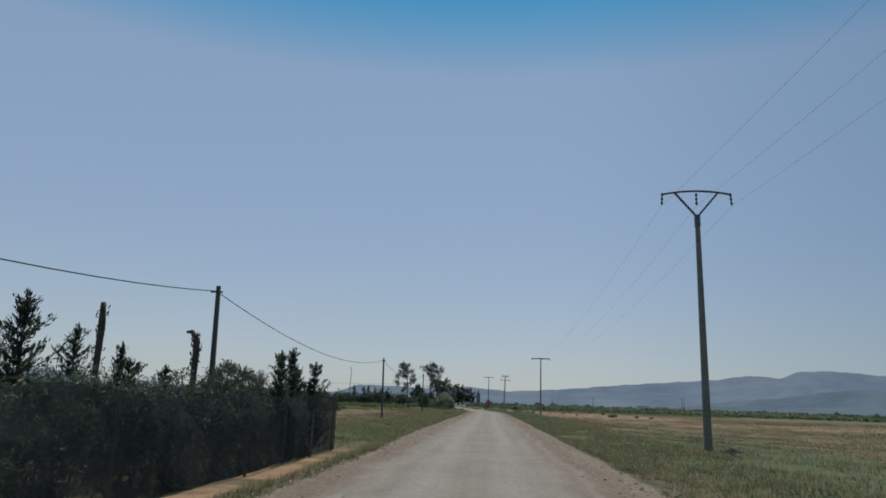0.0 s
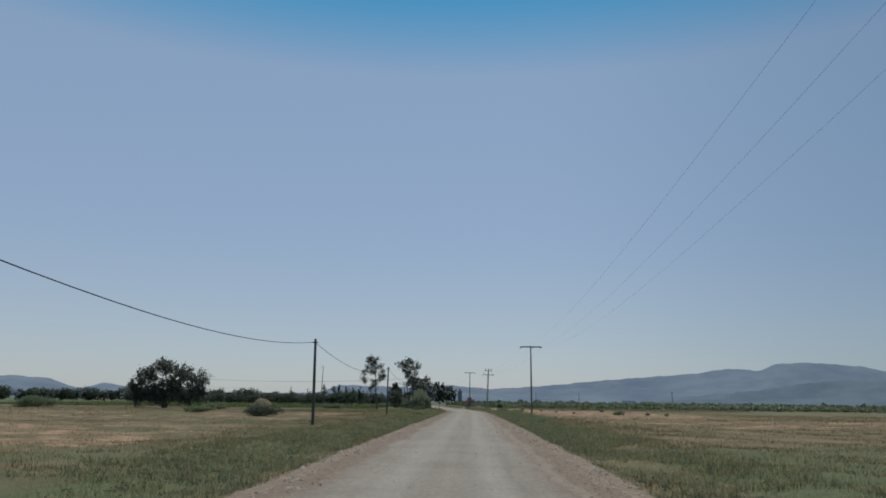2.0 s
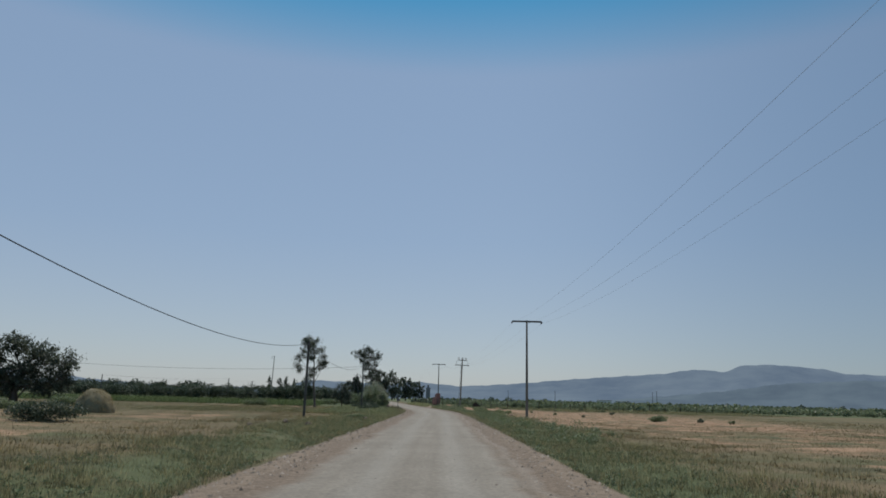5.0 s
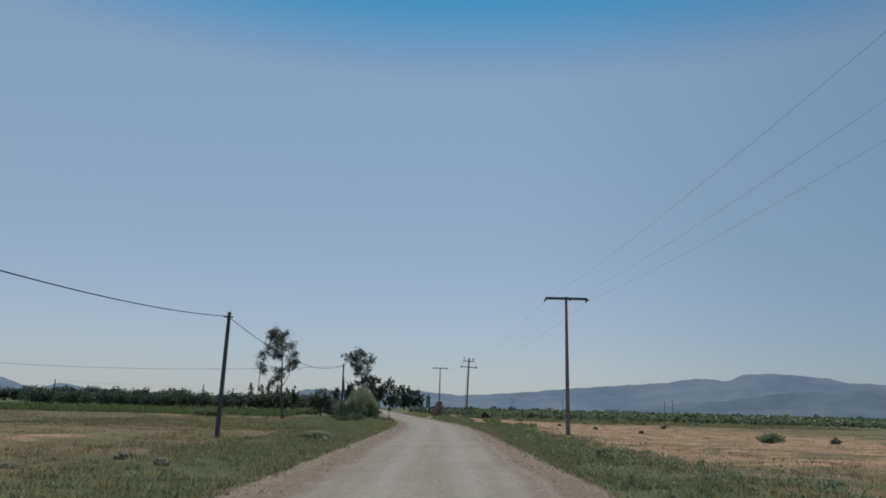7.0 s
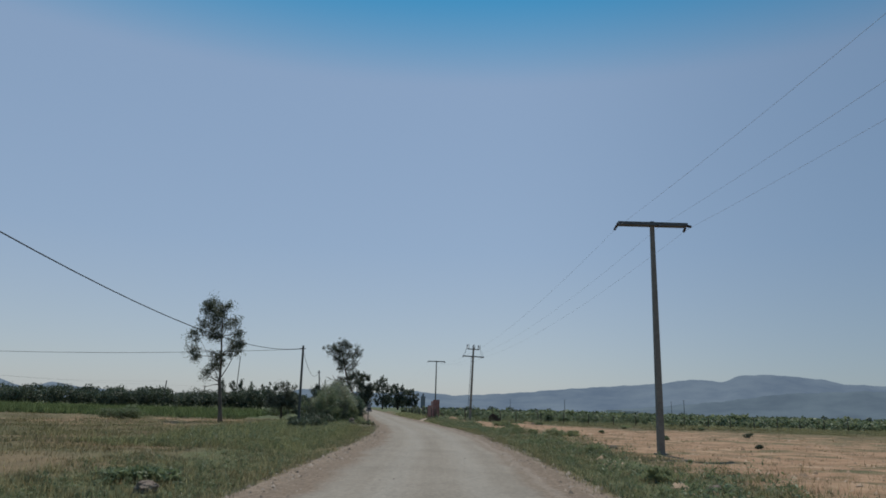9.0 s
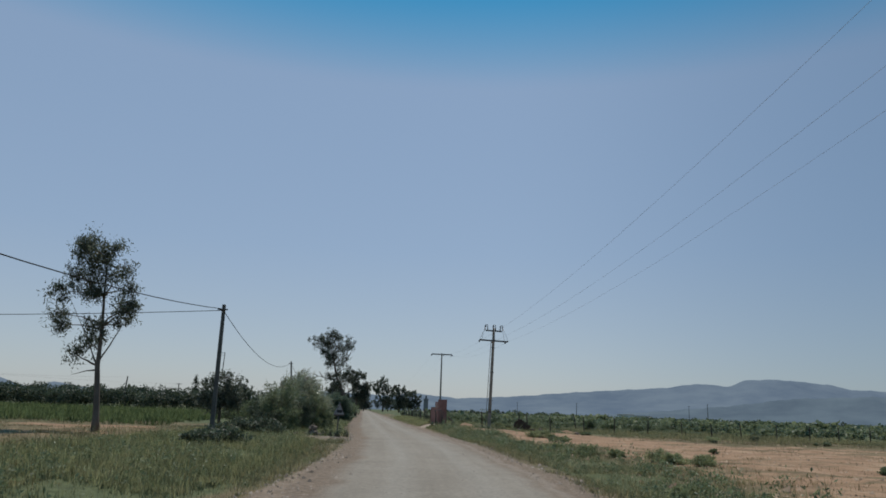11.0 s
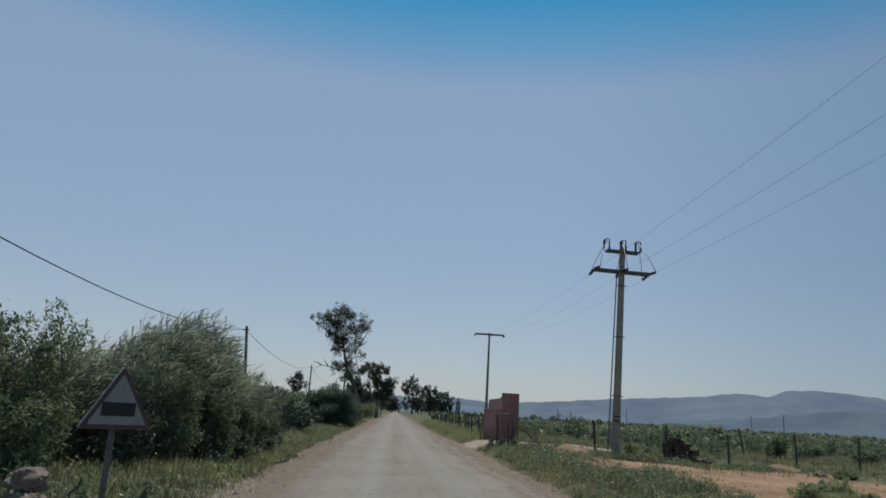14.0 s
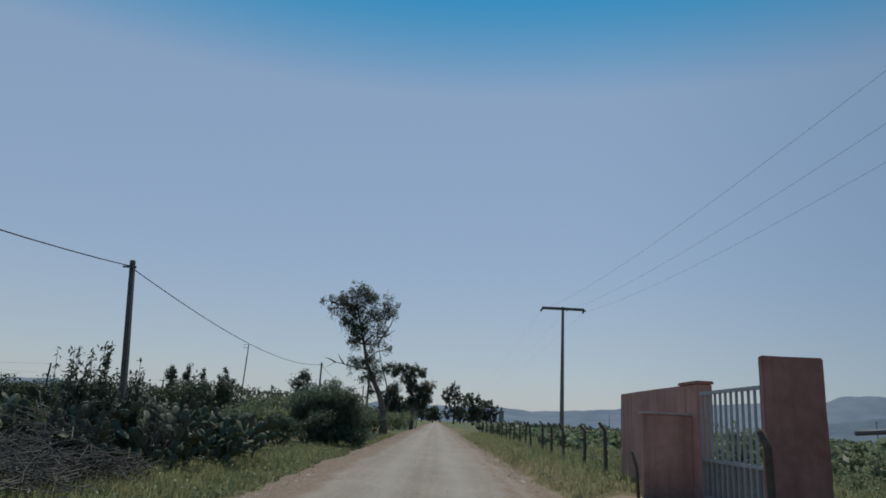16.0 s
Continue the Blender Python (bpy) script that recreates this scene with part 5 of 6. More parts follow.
for i, (x, y, r, h) in enumerate(((5.1, 134.2, 0.5, 0.42), (5.9, 133.2, 0.3, 0.3), (6.8, 131.0, 0.55, 0.5), (7.2, 130.6, 0.4, 0.38), (7.8, 129.6, 0.45, 0.4), (4.2, 139.4, 0.35, 0.3), (4.6, 137.6, 0.4, 0.34), (5.2, 150.0, 0.45, 0.42), (5.8, 150.4, 0.5, 0.5), (6.2, 149.8, 0.35, 0.36),
                                  (4.0, 161.0, 0.4, 0.5), (7.9, 168.6, 0.6, 0.8), (17.6, 154.6, 0.7, 0.34), (25.0, 168.0, 0.9, 0.8), (4.4, 121.5, 0.4, 0.36), (5.6, 114.0, 0.45, 0.4), (5.0, 104.5, 0.4, 0.36), (5.4, 92.0, 0.45, 0.36), (6.1, 145.2, 0.4, 0.3))):
    shrub("verge_bush", x, y, "low leafy weed bush at the edge of the sand", [(0, 0, h * 0.34, r * 1.15, r * 1.1, h * 0.38), (r * 0.35, 0.1, h * 0.6, r * 0.5, r * 0.5, h * 0.35), (-r * 0.4, -0.1, h * 0.6, r * 0.45, r * 0.45, h * 0.35)], 2600, 0.13, 0.014, M_LUSH, 280 + i, "weeds", "verge bushes", stems=4)


# ---------------------------------------------------------------- warning sign
def warning_sign(x, y):
    z0 = gz(x, y)
    e = empty("warning_sign", (x, y, z0), "white triangular warning sign with dark border on a grey post", "road sign", rz=54)
    bar("post", e, (0.0, 0.05, -0.3), (0.0, 0.05, 1.46), 0.045, M_STEEL)
    zb, s, hh = 0.99 - z0, 0.36, 0.585

    def tri(k, y0, y1):
        bm = bmesh.new()
        cz = zb + hh / 3
        pts = []
        for px, pz in ((-s, zb), (s, zb), (0, zb + hh)):
            for a in (-1, 0, 1):
                c = Vector((px, 0, pz)) * 1.0
                to = (Vector((0, 0, cz)) - c).normalized()
                side = Vector((to.z, 0, -to.x)) * 0.02 * a
                pts.append(Vector((0, 0, cz)) + (c + to * (0.0 if a else -0.02) + side - Vector((0, 0, cz))) * k)
        ang = sorted(pts, key=lambda p: math.atan2(p.z - cz, p.x))
        top = [bm.verts.new((p.x, y0, p.z)) for p in ang]
        bot = [bm.verts.new((p.x, y1, p.z)) for p in ang]
        bm.faces.new(top)
        bm.faces.new(bot[::-1])
        for i in range(len(top)):
            j = (i + 1) % len(top)
            bm.faces.new((top[j], top[i], bot[i], bot[j]))
        bmesh.ops.recalc_face_normals(bm, faces=bm.faces[:])
        return bm

    board = part("board", tri(1.0, -0.012, 0.012), M_SIGN_W, e, "white triangular sign board")
    part("border", tri(0.985, -0.018, -0.0125), M_SIGN_R, board, "dark faded red border")
    part("face", tri(0.80, -0.024, -0.0185), M_SIGN_W, board, "weathered white sign face")
    part("emblem", box_bm(-0.185, 0.17, -0.030, -0.0245, zb + 0.11, zb + 0.245, 0.002), M_SIGN_K, board, "plain dark emblem")


warning_sign(-5.5, 141.95)


# ---------------------------------------------------------------- walled gate
def slab(name, parent, x0, y0, x1, y1, thick, z0, z1, mat, label="", cap=True):
    """A plastered wall from one point to another, thick to its right."""
    a, b = Vector((x0, y0, 0)), Vector((x1, y1, 0))
    d = (b - a)
    n = Vector((d.y, -d.x, 0)).normalized() * thick
    bm = bmesh.new()
    lo = [bm.verts.new((p.x, p.y, z0)) for p in (a, b, b + n, a + n)]
    hi = [bm.verts.new((p.x, p.y, z1)) for p in (a, b, b + n, a + n)]
    bm.faces.new(lo)
    bm.faces.new(hi[::-1])
    for i in range(4):
        j = (i + 1) % 4
        bm.faces.new((lo[j], lo[i], hi[i], hi[j]))
    bmesh.ops.recalc_face_normals(bm, faces=bm.faces[:])
    bmesh.ops.bevel(bm, geom=[e for e in bm.edges if e.verts[0].co.z > z0 + 0.01 or e.verts[1].co.z > z0 + 0.01], offset=0.014, segments=2, affect="EDGES")
    if z1 - z0 > 0.2:
        # hand-laid plaster: faces and arrises are a little uneven
        bmesh.ops.subdivide_edges(bm, edges=[e for e in bm.edges if e.calc_length() > 0.5], cuts=7, use_grid_fill=True)
        bmesh.ops.triangulate(bm, faces=[f for f in bm.faces if len(f.verts) > 4])
        for v in bm.verts:
            q = v.co * 2.3 + Vector((x0, 0, z1))
            v.co += Vector((noise.noise(q), noise.noise(q + Vector((7, 3, 1))), 0.6 * noise.noise(q + Vector((2, 9, 5))) if v.co.z > z1 - 0.05 else 0)) * 0.012
    return part(name, bm, mat, parent, label)


def gateway():
    e = empty("farm_gateway", (0, 163.0, 0.0), "red plastered farm gateway with a grey barred metal gate", "gateway")
    B = -0.2
    slab("pillar", e, 0.03, 0.15, -0.66, 0.12, 0.13, B, 2.26, M_RED, "tall dark red plastered pillar")
    slab("wall", e, -0.40, 4.05, -0.95, 8.9, 0.25, B, 2.17, M_RED_L, "faded red plastered wall")
    slab("wall_cap", e, -0.42, 4.02, -0.53, 4.9, 0.30, 2.172, 2.22, M_RED, "short plaster cap on the wall end")
    slab("wing_wall", e, -0.42, 4.33, -1.26, 4.30, 0.22, B, 1.64, M_RED_L, "low red wing wall beside the gate")
    slab("wing_cap", e, -0.43, 4.31, -1.29, 4.28, 0.27, 1.642, 1.675, M_CAP, "pale thin cement cap")
    g = part("gate", box_bm(-0.045, 0.0, 0.47, 0.52, 0.32, 2.03, 0.004), M_GATE, e, "grey barred metal gate")
    p0, p1 = Vector((-0.03, 0.50, 0)), Vector((-0.37, 3.96, 0))
    for z in (0.38, 0.95, 2.0):
        bar("rail", g, p0 + Vector((0, 0, z)), p1 + Vector((0, 0, z)), 0.05, M_GATE)
    n = 17
    for i in range(n + 1):
        p = p0.lerp(p1, i / n)
        bar("gate_bar", g, p + Vector((0, 0, 0.36)), p + Vector((0, 0, 2.03)), 0.034, M_GATE)
    bm = bmesh.new()
    vs = [bm.verts.new(q) for q in (p0 + Vector((0.03, 0, 0.36)), p1 + Vector((0.03, 0, 0.36)), p1 + Vector((0.03, 0, 0.95)), p0 + Vector((0.03, 0, 0.95)), p0 + Vector((0.04, 0, 0.36)), p1 + Vector((0.04, 0, 0.36)), p1 + Vector((0.04, 0, 0.95)), p0 + Vector((0.04, 0, 0.95)))]
    for q in ((0, 1, 2, 3), (7, 6, 5, 4), (0, 4, 5, 1), (1, 5, 6, 2), (2, 6, 7, 3), (3, 7, 4, 0)):
        bm.faces.new([vs[k] for k in q])
    part("kick_plate", bm, M_GATE, g)


gateway()


def pipe_frame(x, y):
    e = empty("pipe_frame", (x, y, gz(x, y)), "worn pipe bar on dark posts beside the gateway", "pipe frame", rz=8)
    h = 1.44 - e.location.z
    pts = [(-0.46, 0, h - 0.03), (-0.2, 0, h - 0.005), (0.0, 0, h), (0.07, 0.01, h - 0.03), (0.10, 0.02, h - 0.12)]
    obj("top_bar", tubes_mesh("top_bar", [(pts, [0.019, 0.02, 0.022, 0.023, 0.023])], M_STEEL, 8), e, "worn grey top bar")
    for ix, iy, r, lean in ((-0.03, 0.0, 0.028, 0.0), (0.10, 0.03, 0.034, 0.0), (0.16, -0.05, 0.024, 0.09)):
        obj("leg", tubes_mesh("leg", [([(ix, iy, -0.2), (ix + 0.01, iy, h * 0.5), (ix + lean, iy, h - 0.06)], [r, r * 0.95, r * 0.9])], M_POST, 8), e)


pipe_frame(-0.47, 160.49)
for i, (x, y, r, h) in enumerate(((-0.35, 160.4, 0.2, 0.3), (0.5, 161.4, 0.3, 0.42), (1.4, 161.9, 0.28, 0.35), (-0.2, 161.9, 0.16, 0.4), (-1.1, 161.4, 0.15, 0.34), (-0.75, 161.0, 0.14, 0.3), (-5.55, 141.8, 0.16, 0.3), (-5.2, 142.4, 0.2, 0.28), (-5.9, 142.2, 0.2, 0.32), (-6.3, 142.9, 0.22, 0.34), (-5.6, 143.0, 0.22, 0.36))):
    shrub("weed_clump", x, y, "leafy green weed clump on the dirt verge", [(0, 0, h * 0.45, r, r, h * 0.5), (0.05, 0, h * 0.9, r * 0.4, r * 0.4, h * 0.4)], 420, 0.07, 0.024, M_VINE, 900 + i, "weeds", "weed clumps", stems=3)


# ---------------------------------------------------------------- fences
def fence_run(name, label, pts, h, bent, seed, wires=(0.35, 0.7, 1.0), thick=0.045):
    rng = np.random.default_rng(seed)
    x0, y0 = pts[0]
    e = empty(name, (x0, y0, 0), label, "fence")
    tops = []
    for i, (x, y) in enumerate(pts):
        z = gz(x, y)
        hh = h * rng.uniform(0.92, 1.08)
        lx, ly = rng.normal() * 0.05, rng.normal() * 0.04
        line = [(x - x0, y - y0, z - 0.25), (x - x0 + lx, y - y0 + ly, z + hh * 0.86), (x - x0 + lx - bent * 0.07, y - y0 + ly, z + hh * 0.91), (x - x0 + lx - bent * 0.2, y - y0 + ly, z + hh)]
        v, f = tube(line, [thick * 1.1, thick, thick * 0.95, thick * 0.85], 6)
        obj("post", mesh_of("post", [tuple(p) for p in v], f, M_POST), e)
        tops.append((x - x0 + lx * 0.7, y - y0 + ly * 0.7, z, hh))
    for w in wires:
        for a, b in zip(tops, tops[1:]):
            p, q = Vector((a[0], a[1], a[2] + a[3] * w * 0.8)), Vector((b[0], b[1], b[2] + b[3] * w * 0.8))
            m = (p + q) / 2 - Vector((0, 0, 0.03))
            obj("wire", tubes_mesh("wire", [([p, m, q], [0.0025] * 3)], M_WIRE, 4, False), e)


fence_run("roadside_fence", "wire fence on dark posts with bent tops along the road", [(-1.15 - 0.088 * k * 3.1 + 0.06 * math.sin(k * 2.1), 172.9 + 3.1 * k) for k in range(24)], 1.18, 0.7, 300)
fence_run("vineyard_fence", "wire fence on crooked wooden posts before the vineyard", [(2.78, 161.6), (5.7, 162.8)] + [(8.25 + 2.6 * k + 0.12 * math.sin(k * 1.9), 163.4 + 0.12 * k + 0.2 * math.sin(k * 1.3)) for k in range(15)], 1.18, 0.25, 301, (0.4, 0.8), 0.046)
def stake(x, y, line, label, r=0.05, mat=None):
    e = empty("wooden_stake", (x, y, gz(x, y)), label, "post", "wooden stakes")
    obj("shaft", tubes_mesh("shaft", [(line, [r * 1.1] + [r] * (len(line) - 1))], mat or M_POST, 7), e)


stake(-0.83, 162.62, [(0, 0, -0.2), (0.02, 0, 0.5), (0.01, 0, 0.95), (-0.06, 0, 1.14)], "crooked dark post with a bent top before the gate", 0.042)
stake(0.95, 162.3, [(0.1, 0, -0.1), (-0.3, -0.1, 0.22), (-0.82, -0.35, 0.68)], "thick leaning brown log beside the dirt track", 0.055, M_WOOD)
stake(-1.36, 167.2, [(0, 0, -0.2), (-0.03, 0, 0.45), (-0.1, 0, 0.74)], "short leaning dark post beside the wing wall", 0.028)
stake(11.83, 171.4, [(0, 0, -0.2), (-0.1, 0, 0.7), (-0.23, 0, 1.35)], "leaning dark post among the vines", 0.05)
stake(7.0, 167.5, [(0, 0, -0.2), (-0.06, 0, 0.7), (-0.16, 0, 1.3)], "leaning dark post among the vines", 0.045)


# ---------------------------------------------------------------- brick heap and stones
def brick_heap(x, y):
    e = empty("brick_heap", (x, y, gz(x, y)), "collapsing heap of dark sooty old bricks", "brick heap")
    rng = np.random.default_rng(5)
    me = bpy.data.meshes.new("brick")
    bm = box_bm(-0.15, 0.15, -0.075, 0.075, -0.05, 0.05, 0.008)
    bm.to_mesh(me)
    bm.free()
    me.materials.append(M_BRICK)
    for k, (w, dx) in enumerate(((1.3, 0.05), (1.3, 0.0), (1.25, 0.02), (1.2, -0.02), (1.05, -0.05), (0.85, -0.10), (0.6, -0.14), (0.35, -0.1))):
        n = max(1, round(w / 0.306))
        for r in range(3):
            for i in range(n):
                if k > 4 and rng.random() < 0.12:
                    continue
                obj("brick", me, e, "", pose(dx - w / 2 + 0.16 + i * 0.306 + rng.normal() * 0.02, -0.2 + r * 0.16 + rng.normal() * 0.03, 0.04 + 0.102 * k, rng.normal() * 2, rng.normal() * 2, rng.normal() * 6))
    for i in range(16):
        obj("brick", me, e, "", pose(rng.uniform(-0.95, 1.0), rng.uniform(-0.7, -0.38), 0.04, rng.normal() * 8, rng.normal() * 8, rng.uniform(0, 180)))


brick_heap(5.75, 161.4)


def soil_mound(x, y, rx, ry, h, seed):
    bm = bmesh.new()
    bmesh.ops.create_grid(bm, x_segments=22, y_segments=22, size=1.0)
    for v in bm.verts:
        r = min(1.0, v.co.length)
        k = (0.5 + 0.5 * math.cos(math.pi * r)) * (1 + 0.35 * noise.noise(Vector((v.co.x * 2.2, v.co.y * 2.2, seed)))) + 0.06 * noise.noise(Vector((v.co.x * 7, v.co.y * 7, seed)))
        v.co = Vector((v.co.x * rx, v.co.y * ry, h * k - 0.10))
    me = bpy.data.meshes.new("soil_mound")
    bm.to_mesh(me)
    bm.free()
    me.materials.append(M_SOIL)
    me.polygons.foreach_set("use_smooth", [True] * len(me.polygons))
    ob = new("soil_mound", me)
    ob.location = (x, y, gz(x, y))
    tagged(ob, "low mound of loose orange soil beside the track", "soil mound", "soil mounds")


soil_mound(1.45, 158.5, 1.2, 1.3, 0.36, 1)
soil_mound(9.2, 161.0, 1.4, 1.0, 0.3, 2)


def straw_heap(x, y, r, h):
    """A weathered heap of loose straw: a lumpy core under short stalks."""
    e = empty("straw_heap", (x, y, gz(x, y)), "weathered pale straw heap behind a field bush", "straw heap")
    rng = np.random.default_rng(61)
    bm = bmesh.new()
    bmesh.ops.create_icosphere(bm, subdivisions=4, radius=1.0)
    for v in bm.verts:
        k = 1 + 0.12 * noise.noise(v.co * 2.5) + 0.05 * noise.noise(v.co * 7)
        v.co = Vector((v.co.x * r * k, v.co.y * r * k, max(-0.1, v.co.z) * h * k))
    part("core", bm, M_STRAW, e, smooth=True)
    d = unit(rng.normal(size=(2600, 3)))
    d[:, 2] = np.abs(d[:, 2])
    v, f = leaves(d * np.array([r, r, h]) * rng.uniform(0.97, 1.05, (2600, 1)), 0.24, 0.018, rng, 0.3)
    tagged(obj("loose_straw", mesh_of("loose_straw", v, f, M_DRY), e), kind="stuff")


straw_heap(-22.4, 94.5, 1.2, 1.5)


def stone(x, y, r, seed, lift=0.0):
    rng = np.random.default_rng(seed)
    bm = bmesh.new()
    bmesh.ops.create_icosphere(bm, subdivisions=4, radius=1.0)
    for v in bm.verts:
        k = 1 + 0.10 * noise.noise(v.co * 7 + Vector((seed, 4, 0))) + 0.05 * noise.noise(v.co * 15) + 0.38 * noise.noise(v.co * 1.3 + Vector((seed * 3.7, 0, 0))) + 0.16 * noise.noise(v.co * 3.3)
        v.co = Vector((v.co.x * r * 1.25 * k, v.co.y * r * k, v.co.z * r * 0.75 * k))
    me = bpy.data.meshes.new("stone")
    bm.to_mesh(me)
    bm.free()
    me.materials.append(M_ROCK)
    ob = new("stone", me)
    ob.matrix_basis = pose(x, y, gz(x, y) + r * 0.3 + lift, 0, 0, rng.uniform(0, 360))
    tagged(ob, "rough brown field stone lying in the grass", "stone", "field stones")


for i, (x, y, r) in enumerate(((-5.3, 99.6, 0.16), (-6.6, 84.5, 0.13), (-8.0, 85.5, 0.15), (-9.2, 83.0, 0.12), (-6.35, 143.3, 0.12), (-7.6, 142.2, 0.12), (-8.9, 148.9, 0.13), (7.35, 163.0, 0.2), (8.6, 162.0, 0.15), (6.9, 159.9, 0.13), (8.7, 26.3, 0.2),
                                (5.2, 101.5, 0.15), (6.8, 116.0, 0.14), (9.4, 158.6, 0.16), (-8.6, 163.8, 0.14), (5.45, 160.6, 0.13))):
    stone(x, y, r, i)
stone(-6.85, 142.85, 0.24, 31)
stone(-6.9, 142.9, 0.19, 32, 0.30)
stone(-6.5, 142.75, 0.12, 33)
stone(-7.2, 142.8, 0.12, 34)


# ---------------------------------------------------------------- far buildings
def minaret(x, y):
    e = empty("minaret", (x, y, gz(x, y)), "distant square minaret with a narrow lantern top", "tower")
    part("shaft", box_bm(-2.3, 2.3, -2.3, 2.3, -0.5, 12.2, 0.05), M_TOWER, e)
    part("parapet", box_bm(-2.6, 2.6, -2.6, 2.6, 12.21, 13.2, 0.05), M_TOWER, e)
    part("lantern", box_bm(-1.0, 1.0, -1.0, 1.0, 13.21, 15.6, 0.05), M_TOWER, e)
    bm = bmesh.new()
    bmesh.ops.create_uvsphere(bm, u_segments=12, v_segments=8, radius=0.9)
    bmesh.ops.translate(bm, verts=bm.verts[:], vec=(0, 0, 15.8))
    part("dome", bm, M_TOWER, e)


minaret(-13.7, 830)


def farmhouse(x, y, w, d, h):
    e = empty("farmhouse", (x, y, gz(x, y)), "distant low whitewashed farm building", "house", "farm buildings")
    part("walls", box_bm(-w / 2, w / 2, -d / 2, d / 2, -0.3, h, 0.03), M_WHITE, e)
    part("roof", box_bm(-w / 2 - 0.2, w / 2 + 0.2, -d / 2 - 0.2, d / 2 + 0.2, h + 0.004, h + 0.3, 0.03), M_CAP, e)
    part("door", box_bm(-0.5, 0.5, -d / 2 - 0.03, -d / 2 - 0.004, 0, 2.1), M_STEEL, e)
    for k in (-0.3, 0.3):
        part("window", box_bm(k * w - 0.5, k * w + 0.5, -d / 2 - 0.03, -d / 2 - 0.004, 1.1, 2.1), M_CERAMIC, e)


farmhouse(118, 560, 9, 6, 3.2)
farmhouse(150, 640, 8, 6, 3.0)


# ---------------------------------------------------------------- plants that nobody could count
def belt(name, label, pts, n, ll, lw, leaf, seed, hfun, wid):
    """Joined foliage along a line of far shrubs and trees."""
    rng = np.random.default_rng(seed)
    p = np.array(pts, float)
    seg = np.hypot(*np.diff(p, axis=0).T)
    cum = np.concatenate([[0], np.cumsum(seg)])
    blobs = []
    s = 0.0
    while s < cum[-1]:
        x, y = np.interp(s, cum, p[:, 0]), np.interp(s, cum, p[:, 1])
        h = hfun(x, rng)
        r = h * rng.uniform(0.5, 0.8)
        blobs.append((x + rng.normal() * 0.3 * r, y + rng.normal() * wid, gz(x, y) + h * 0.5, r, r, h * 0.5))
        s += r * rng.uniform(0.55, 1.05)
    c = blob_points(blobs, n, rng, 0.45)
    c = c[c[:, 2] > -0.1]
    v, f = leaves(c, ll, lw, rng, 0.2)
    tagged(obj(name, mesh_of(name, v, f, leaf)), label, "hedge", kind="stuff")


belt("far_hedge", "long dark belt of trees across the fields", [(-330, 350), (-150, 372), (-60, 385), (-42, 392)], 48000, 1.0, 0.5, M_DARKBUSH, 400, lambda x, g: g.uniform(3.2, 5.6) + 1.6 * (x < -110), 3)
belt("field_hedge", "dark hedge behind the green field", [(-95, 232), (-62, 226), (-40, 228), (-24, 236)], 36000, 0.42, 0.2, M_DARKBUSH, 401, lambda x, g: g.uniform(2.4, 3.8) + 0.9 * (-47 < x < -30), 2)
belt("far_shrub_line", "thin far line of dark shrubs", [(-8, 560), (40, 600), (200, 640), (520, 560)], 16000, 1.3, 0.7, M_DARKBUSH, 402, lambda x, g: g.uniform(1.2, 2.6) + 1.5 * (g.random() < 0.06), 6)
belt("orchard_line", "far line of green orchard shrubs", [(30, 330), (110, 322), (260, 300)], 15000, 0.7, 0.35, M_BUSH, 403, lambda x, g: g.uniform(1.2, 2.0), 8)
for i, (x, y, h, w) in enumerate(((-41.2, 230, 5.9, 1.15), (-39.8, 231, 6.0, 1.05), (-37.6, 230, 5.5, 0.75), (-36.0, 233, 5.7, 0.9), (-32.2, 223, 5.3, 1.1), (-46.4, 240, 6.3, 1.0))):
    tree("hedge_tree", x, y, "dark pointed tree rising from the field hedge", [(0, 0, -0.2), (0, 0, h * 0.4), (0.1, 0, h * 0.85)], 0.12,
         [(0, 0, h * 0.42, w, w, h * 0.2), (0.2, 0, h * 0.62, w * 0.8, w * 0.8, h * 0.16), (-0.1, 0, h * 0.8, w * 0.55, w * 0.55, h * 0.13), (0.05, 0, h * 0.94, w * 0.25, w * 0.25, h * 0.09)], 2600, 0.26, 0.1, M_PINE, seed=420 + i, group="hedge trees", tuft=0.9)


def vine_mesh(seed):
    rng = np.random.default_rng(seed)
    blobs = [(0, 0, 0.5, 0.6, 0.6, 0.42), (0.1, 0, 0.24, 0.72, 0.7, 0.24)]
    for _ in range(5):
        a, q = rng.uniform(0, 6.28), rng.uniform(0.2, 0.6)
        blobs.append((math.cos(a) * q, math.sin(a) * q, rng.uniform(0.35, 1.0), rng.uniform(0.18, 0.34), rng.uniform(0.18, 0.34), rng.uniform(0.16, 0.32)))
    c = blob_points(blobs, 460, rng, 0.3)
    for _ in range(4):                     # long shoots
        a, q = rng.uniform(0, 6.28), rng.random(9)
        c = np.concatenate([c, np.stack([math.cos(a) * (0.2 + 0.7 * q), math.sin(a) * (0.2 + 0.7 * q), 0.7 + 0.6 * q - 0.3 * q * q], 1) + rng.normal(size=(9, 3)) * 0.03])
    c = c[c[:, 2] > 0.04]
    v, f = leaves(c, 0.15, 0.10, rng, 0.1)
    return mesh_of("canopy", v, f, M_VINE), mesh_of("canopy_far", *leaves(c[::8], 0.44, 0.30, rng, 0.1), M_VINE)


